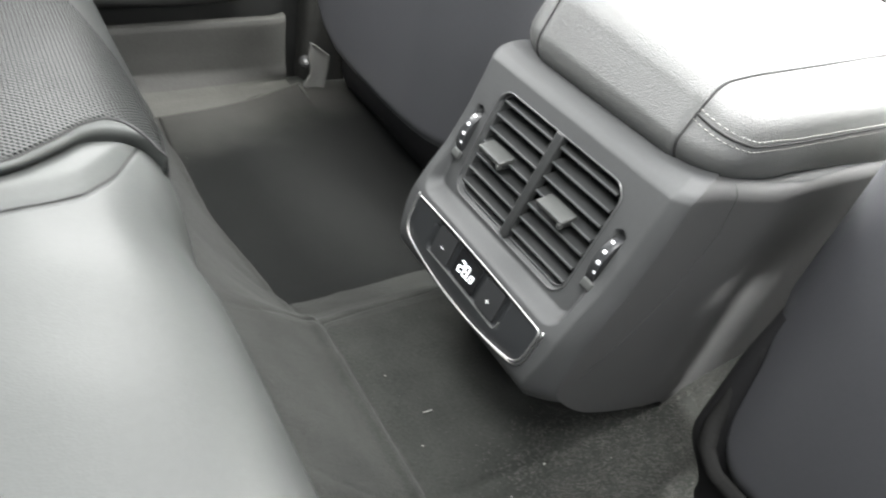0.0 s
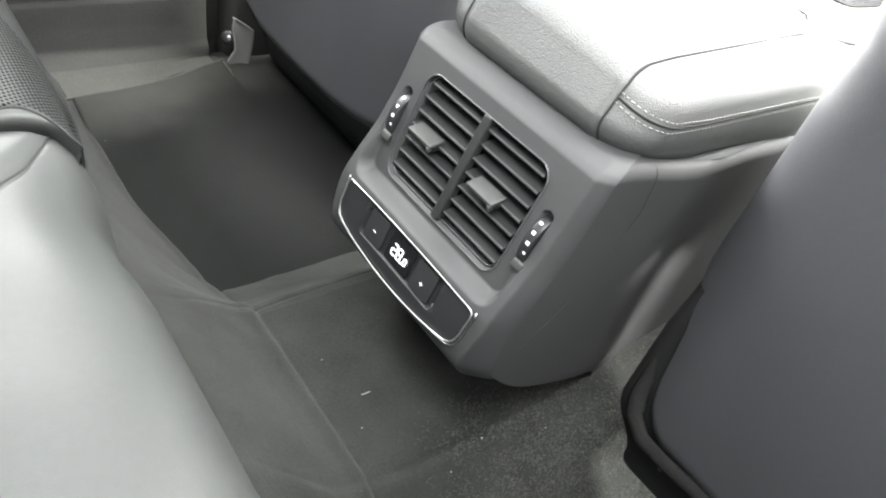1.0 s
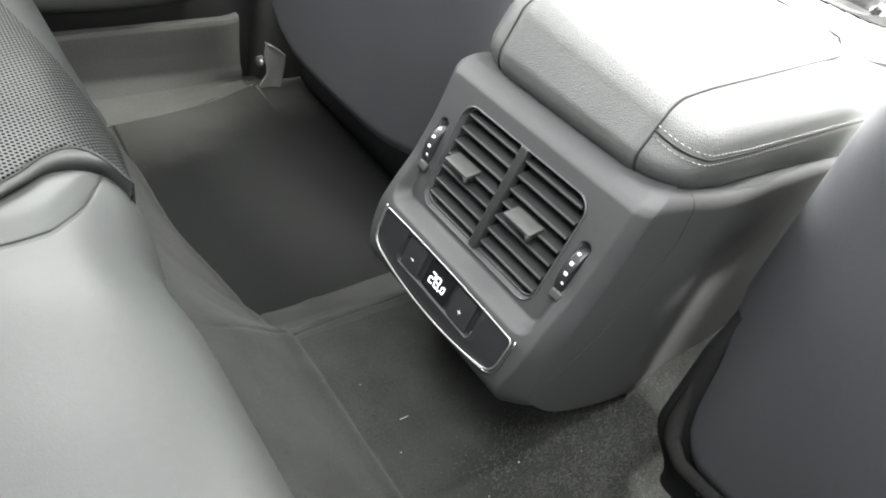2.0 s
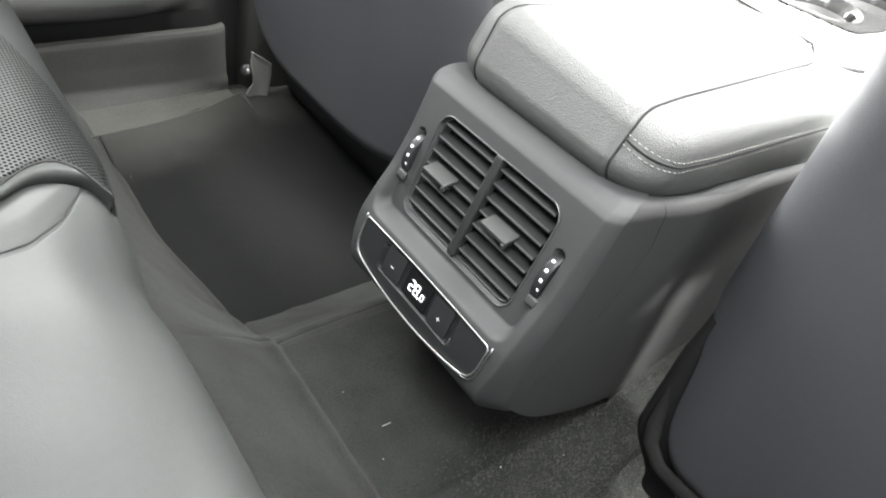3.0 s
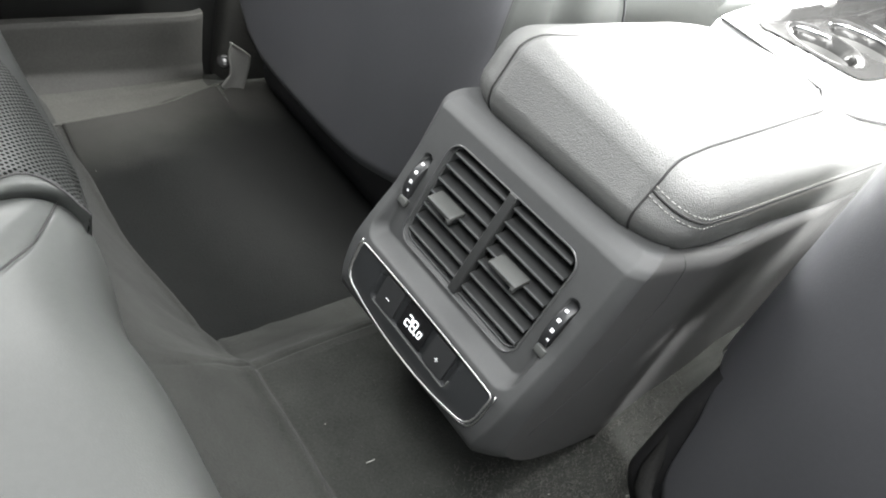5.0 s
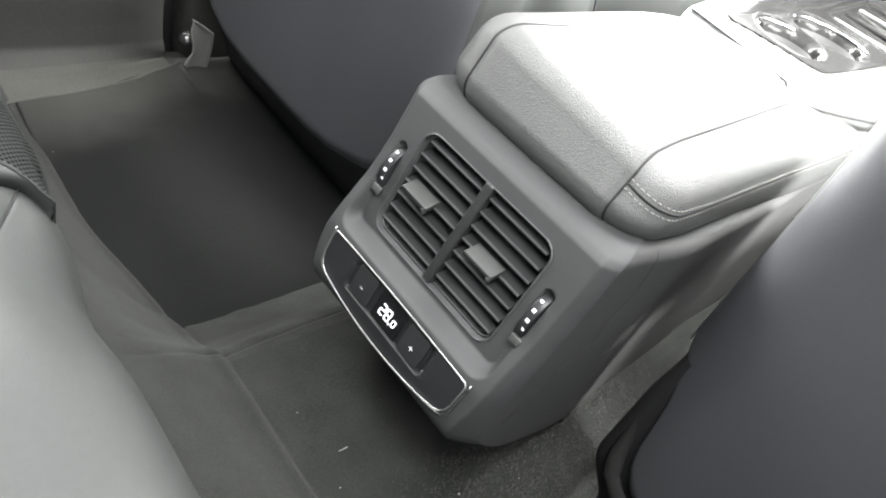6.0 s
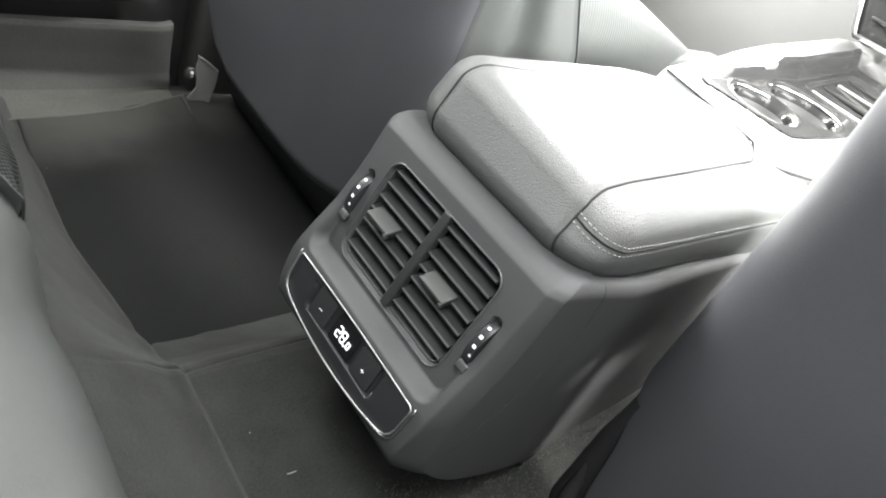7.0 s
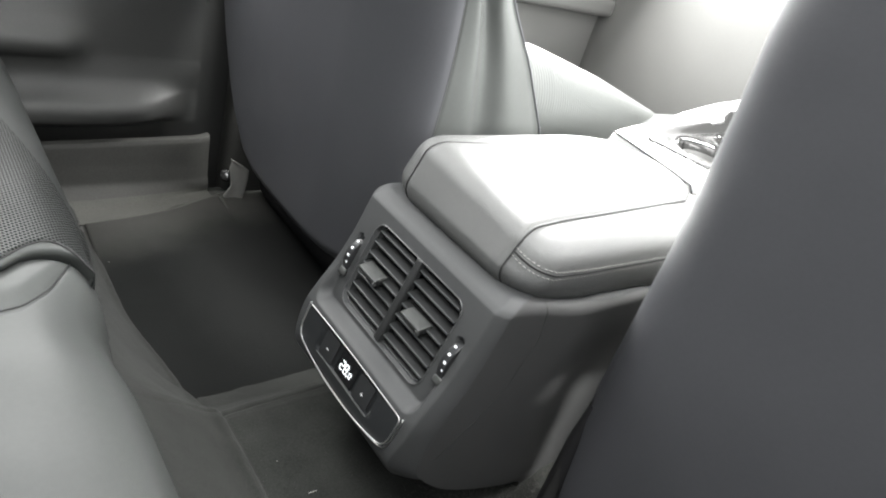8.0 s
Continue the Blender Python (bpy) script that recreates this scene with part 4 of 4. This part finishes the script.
        r, rear = 0.016, 0.1265 + 0.020 * ease(0.06, -0.02, z)
        if u < 0.4:
            return (a, rear + r + 0.07 * (0.4 - u) / 0.4, z)
        if u < 0.6:
            w = math.pi / 2 * (u - 0.4) / 0.2
            return (a + r * (1 - math.cos(w)), rear + r * (1 - math.sin(w)), z)
        return (a + r + 0.50 * (u - 0.6) / 0.4, rear, z)
    part("base_cover", grid(skirt, span(0, 0.4, 12) + span(0.41, 0.6, 16) + span(0.61, 1, 16), span(0, 1, 40)), M_BASE, seat, "black plastic seat base cover")
    strip = [(0.174, 0.136, 0.128), (0.180, 0.130, 0.100), (0.184, 0.124, 0.078), (0.192, 0.1185, 0.061), (0.210, 0.1155, 0.050), (0.238, 0.114, 0.051), (0.272, 0.113, 0.056), (0.31, 0.112, 0.056), (0.38, 0.112, 0.050)]

    def hem(u, v):
        f = u * (len(strip) - 1)
        i = min(int(f), len(strip) - 2)
        p = Vector(strip[i]).lerp(Vector(strip[i + 1]), f - i)
        wide = 0.011 * ease(0, 0.35, u) + 0.004
        w = radians(190 + 75 * ease(0.1, 0.65, u))
        p = p + Vector((math.cos(w), 0, math.sin(w))) * (v - 0.5) * wide
        return (s * p.x, p.y - 0.004 * math.sin(math.pi * v), p.z)
    part("hem", solid(grid(hem, span(0, 1, 50), span(0, 1, 6)), 0.003), M_SHADE_HEM, seat, "fabric hem under the seat back")

    def flap(u, v):
        return (0.174 + 0.016 * v + 0.006 * u * (1 - v), 0.133 - 0.006 * u, 0.178 - 0.050 * v - 0.010 * u)
    part("flap", solid(grid(flap, span(0, 1, 6), span(0, 1, 10)), 0.002), M_SHADE_HEM, seat, "folded fabric flap at the corner")
    part("bolt", cylinder((s * 0.236, 0.122, 0.034), (0, -1, 0.3), 0.003, 0.004, 16, 0.0006), M_STEEL, seat, "small bright screw")
    return seat


front_seat(-1, 0.176, LOWER_FAR, 0.150, 0.050, 1.7, "dark front car seat with pale leather side bolster and dark piping")
front_seat(1, 0.1575, LOWER_NEAR, 0.068, 0.060, 2.0, "dark front car seat, plain vinyl back, close to console")

# ---- far side: sill, door, pillar trim ----
sill = thing("sill_trim", (-0.66, 0.0, -0.07), "dark carpeted door sill with a lighter raised edge", "sill", kind="structure")


def sill_fn(u, v):
    prof = [(0.006, -0.060), (0.003, -0.053), (0.001, -0.051), (-0.001, -0.051), (-0.004, -0.0525), (-0.012, -0.0555), (-0.03, -0.057), (-0.045, -0.056), (-0.055, -0.03), (-0.060, 0.0), (-0.063, 0.042), (-0.066, 0.049), (-0.078, 0.050), (-0.09, 0.04)]
    f = u * (len(prof) - 1)
    i = min(int(f), len(prof) - 2)
    t = f - i
    a = prof[i][0] + (prof[i + 1][0] - prof[i][0]) * t
    z = prof[i][1] + (prof[i + 1][1] - prof[i][1]) * t
    x = sill_x(v) + a if u < 0.5 else (-0.645 + a + (sill_x(v) + 0.645) * max(0.0, (0.6 - u) / 0.1) if u < 0.6 else -0.645 + a)
    x -= 0.010 * ease(0.070, 0.108, v) ** 2 * ease(0.56, 0.62, u)
    return (x, v, z + 0.045 * (v - 0.09) * ease(0.0, 0.05, z))


part("sill_cover", grid(sill_fn, span(0, 0.56, 45), span(-0.60, 0.106, 50)), M_SILL, sill)
part("kick_panel", grid(sill_fn, span(0.56, 1, 40), span(-0.60, 0.106, 50)), M_KICK, sill, "dark lower door trim")


def ramp(u, v):
    """Raised carpet edge; its forward end drops away behind a rounded corner."""
    x = sill_x(v) + 0.10 * u
    z = ramp_z(x, v)
    y = v
    if v > 0.110:
        k = (v - 0.110) / 0.03
        y = 0.110 + 0.018 * k + 0.012 * u * k
        z = z - (z + 0.080) * ease(0.45, 1.0, k)
    return (x, y, z + 0.0008 * noise.noise((x * 50, y * 50, 2.2)))


part("carpet_ramp", grid(ramp, span(0, 1, 40), span(-0.30, 0.10, 60) + span(0.103, 0.14, 20)), M_RAMP, sill, "dark carpet rising to the sill")
part("crest_piping", tube([Vector(ramp(0.0, v)) + Vector((0, 0, 0.0012)) for v in span(-0.30, 0.125, 60)] + [Vector(ramp(u, 0.125)) for u in span(0.02, 0.25, 8)], 0.0019, 8), M_SILL, sill, "pale rounded carpet edge")
outer_edge = [(0.137, 0.021), (0.155, 0.010), (0.172, -0.003), (0.1725, -0.022), (0.170, -0.046), (0.166, -0.068), (0.157, -0.090)]
inner_edge = [(0.136, 0.018), (0.133, 0.005), (0.133, -0.006), (0.138, -0.022), (0.139, -0.036), (0.130, -0.050), (0.127, -0.056)]


def tip_point(u, v):
    f = v * 6
    k = min(int(f), 5)
    y, z = (sum(w * e[m][c] for w, e, m in ((u * (1 - f + k), inner_edge, k), (u * (f - k), inner_edge, k + 1), ((1 - u) * (1 - f + k), outer_edge, k), ((1 - u) * (f - k), outer_edge, k + 1))) for c in (0, 1))
    return (-0.678 - 0.006 * math.sin(u * 3.0), y, z)


part("upturned_end", solid(grid(tip_point, span(0, 1, 8), span(0, 1, 25)), 0.003), M_TIP, sill, "pale plastic pillar trim tip")
lone("belt_anchor_bolt", cylinder((-0.70, 0.138, -0.024), (1, -0.6, 0.8), 0.0115, 0.016, 32, 0.006), M_KNOB, "glossy dark round bolt head at the pillar foot", "bolt")
lone("pillar_foot", box(-0.760, 0.24, 0.27, 0.06, 0.18, 0.74, 0.026, 4), M_KICK, "black plastic pillar trim beside the sill", "pillar trim", kind="structure")

door = thing("rear_door", (-0.76, -0.25, 0.06), "dark plastic far rear door trim with pocket ledge", "car door", kind="structure")


def door_fn(u, v):
    prof = [(0.058, 0.0), (0.066, 0.022), (0.076, 0.040), (0.086, 0.046), (0.104, 0.046), (0.116, 0.036), (0.124, 0.012), (0.15, 0.006), (0.178, 0.010), (0.186, 0.026), (0.205, 0.030), (0.216, 0.022), (0.24, 0.0), (0.50, -0.01)]
    z, a = prof[u]
    end = ease(0.075, -0.03, v) if 1 <= u <= 6 else (ease(-0.08, -0.14, v) if 8 <= u <= 11 else 1.0)
    return (-0.745 + a * end, v, z + 0.010 * ease(-0.1, 0.08, v) * (1 if u < 7 else 0))


part("panel", grid(door_fn, list(range(14)), span(-0.75, 0.085, 60)), M_DOOR, door)
part("upper_trim", box(-0.775, -0.33, 0.40, 0.05, 0.85, 0.24, 0.01), M_DOOR, door)

fdoor = thing("front_door", (-0.80, 0.75, 0.0), "grey front door lining beyond the seat", "car door", kind="structure")
part("lining", box(-0.80, 0.75, 0.27, 0.06, 1.15, 0.74, 0.015), M_LINING, fdoor)
part("arm_ledge", box(-0.755, 0.75, 0.40, 0.06, 0.75, 0.05, 0.018, 3), M_LINING, fdoor)

# ---- dashboard and centre stack ----
dash = thing("dashboard", (0.0, 1.25, 0.3), "dark dashboard with chrome framed centre panel", "dashboard", kind="structure")
part("body", box(0, 1.32, 0.38, 1.6, 0.40, 0.56, 0.05, 4), M_LINING, dash)
def stack_point(a, b):
    return (a * (0.136 + 0.40 * (b - 0.43)), 1.0 - 0.25 * (b - 0.43), b)


stack = part("centre_panel", solid(grid(lambda u, v: stack_point(u, v), span(-1, 1, 9), span(0.43, 0.62, 9)), 0.02), M_TRAY, dash, "gloss black centre panel")
part("panel_rim", tube([Vector(stack_point(a, 0.525 + b)) + Vector((0, -0.022, 0)) for a, b in rounded(1.0, 0.095, 0.018, 6)], 0.0045, 8, True), M_CHROME, stack, "chrome surround")
for k in range(4):
    x, y, z = stack_point(0, 0.465 + 0.033 * k)
    part("louvre", box(-0.07, y - 0.024, z, 0.11, 0.010, 0.006, 0.002), M_CHROME if k % 2 else M_TRAY, stack, "slim louvre")
    part("louvre", box(0.07, y - 0.024, z, 0.11, 0.010, 0.006, 0.002), M_CHROME if k % 2 else M_TRAY, stack)

# ---- cabin shell ----
def ring_slab(x0, x1, y0, y1, hx0, hx1, hy0, hy1, z, t):
    v, f = [], []
    for zz in (z, z + t):
        v += [(x0, y0, zz), (x1, y0, zz), (x1, y1, zz), (x0, y1, zz), (hx0, hy0, zz), (hx1, hy0, zz), (hx1, hy1, zz), (hx0, hy1, zz)]
    for k in range(4):
        m = (k + 1) % 4
        f += [(k, m, 4 + m, 4 + k), (8 + k, 8 + m, 12 + m, 12 + k), (k, m, 8 + m, 8 + k), (4 + k, 4 + m, 12 + m, 12 + k)]
    return v, f


# Opening assumed, to let the added roof light in.
lone("roof", ring_slab(-0.8, 0.8, -1.0, 1.0, -0.42, 0.42, -0.60, 0.45, 0.94, 0.03), M_ROOF, "unseen pale headliner with an assumed glass roof opening", "ceiling", kind="structure", smooth=False)
lone("wall_rear", box(0, -0.98, 0.4, 1.6, 0.04, 1.1), M_DOOR, "dark cloth panel behind the rear seat", "wall", kind="structure", smooth=False)
lone("wall_front", box(0, 1.52, 0.15, 1.6, 0.04, 0.75), M_DOOR, "dark bulkhead under the windscreen", "wall", kind="structure", smooth=False)
lone("wall_far_side", box(-0.85, 0.2, 0.1, 0.04, 2.4, 0.8), M_DOOR, "dark far body side under the windows", "wall", kind="structure", smooth=False)
# Unseen near side continues over the rear doorway to block daylight there.
lone("wall_near_side", box(0.82, 0.2, 0.05, 0.04, 2.4, 0.94), M_DOOR, "unseen dark near side, closed to keep out doorway light", "wall", kind="structure", smooth=False)
lone("underfloor", box(0, 0.2, -0.16, 1.7, 2.5, 0.03), M_DARK, "dark steel floor pan under the carpet", "floor", kind="structure", smooth=False)

# ---- lint on the carpet ----
lone("lint", tube([(0.031, -0.0575, floor_z(0.031, -0.0575) + 0.0008), (0.0318, -0.0535, floor_z(0.0318, -0.0535) + 0.0016), (0.0315, -0.0485, floor_z(0.0315, -0.0485) + 0.0008)], 0.0005, 6), M_THREAD, "short pale thread of lint on the carpet", "lint")


def crumb(x, y, z, r, seed):
    bm = bmesh.new()
    bmesh.ops.create_icosphere(bm, subdivisions=1, radius=r)
    for v in bm.verts:
        v.co *= 0.75 + 0.5 * noise.noise(v.co * 900 + Vector((seed, 0, 0)))
    bmesh.ops.translate(bm, vec=(x, y, z + r * 0.6), verts=bm.verts[:])
    return lone("crumb", bm, M_THREAD, "tiny pale crumb lying on the dark carpet", "crumb", "crumbs on the carpet")


for k, (x, y, r) in enumerate(((0.118, 0.022, 0.0012), (0.128, -0.02, 0.0010), (0.06, -0.075, 0.0009), (-0.02, -0.07, 0.0007), (0.135, 0.10, 0.0010))):
    crumb(x, y, floor_z(x, y), r, k)
crumb(-0.604, 0.022, ramp_z(-0.604, 0.022), 0.0016, 9)
crumb(-0.511, -0.115, -0.064, 0.0014, 10)


def pile(count, x0, x1, y0, y1, length, seed):
    """Loose standing carpet fibres."""
    rng = random.Random(seed)
    verts, faces = [], []
    for _ in range(count):
        x, y = rng.uniform(x0, x1), rng.uniform(y0, y1)
        if rng.random() > ease(x0, x0 + 0.08, x) * ease(y0, y0 + 0.10, y) or noise.noise((x * 60, y * 60, 4.0)) < rng.uniform(-0.7, 0.35):
            continue
        z = floor_z(x, y) - 0.0004
        w, n, a = rng.uniform(0.0003, 0.0006), length * rng.uniform(0.5, 1.2), rng.uniform(0, 6.3)
        d = Vector((math.cos(a), math.sin(a), 0))
        e = Vector((-d.y, d.x, 0)) * w
        b = Vector((x, y, z))
        k = len(verts)
        verts += [b + e, b - e, b + d * n * 0.5 + e * 0.7 + Vector((0, 0, n * 0.7)), b + d * n * 0.5 - e * 0.7 + Vector((0, 0, n * 0.7)), b + d * n + Vector((0, 0, n * 0.6))]
        faces += [(k, k + 1, k + 3, k + 2), (k + 2, k + 3, k + 4)]
    return verts, faces


tagged(part("carpet_pile", merge(pile(30000, 0.06, 0.24, -0.06, 0.36, 0.0036, 5), pile(900, -0.10, 0.24, -0.20, 0.02, 0.0012, 6)), M_PILE, carpet, "loose pale carpet fibres"), kind="stuff")
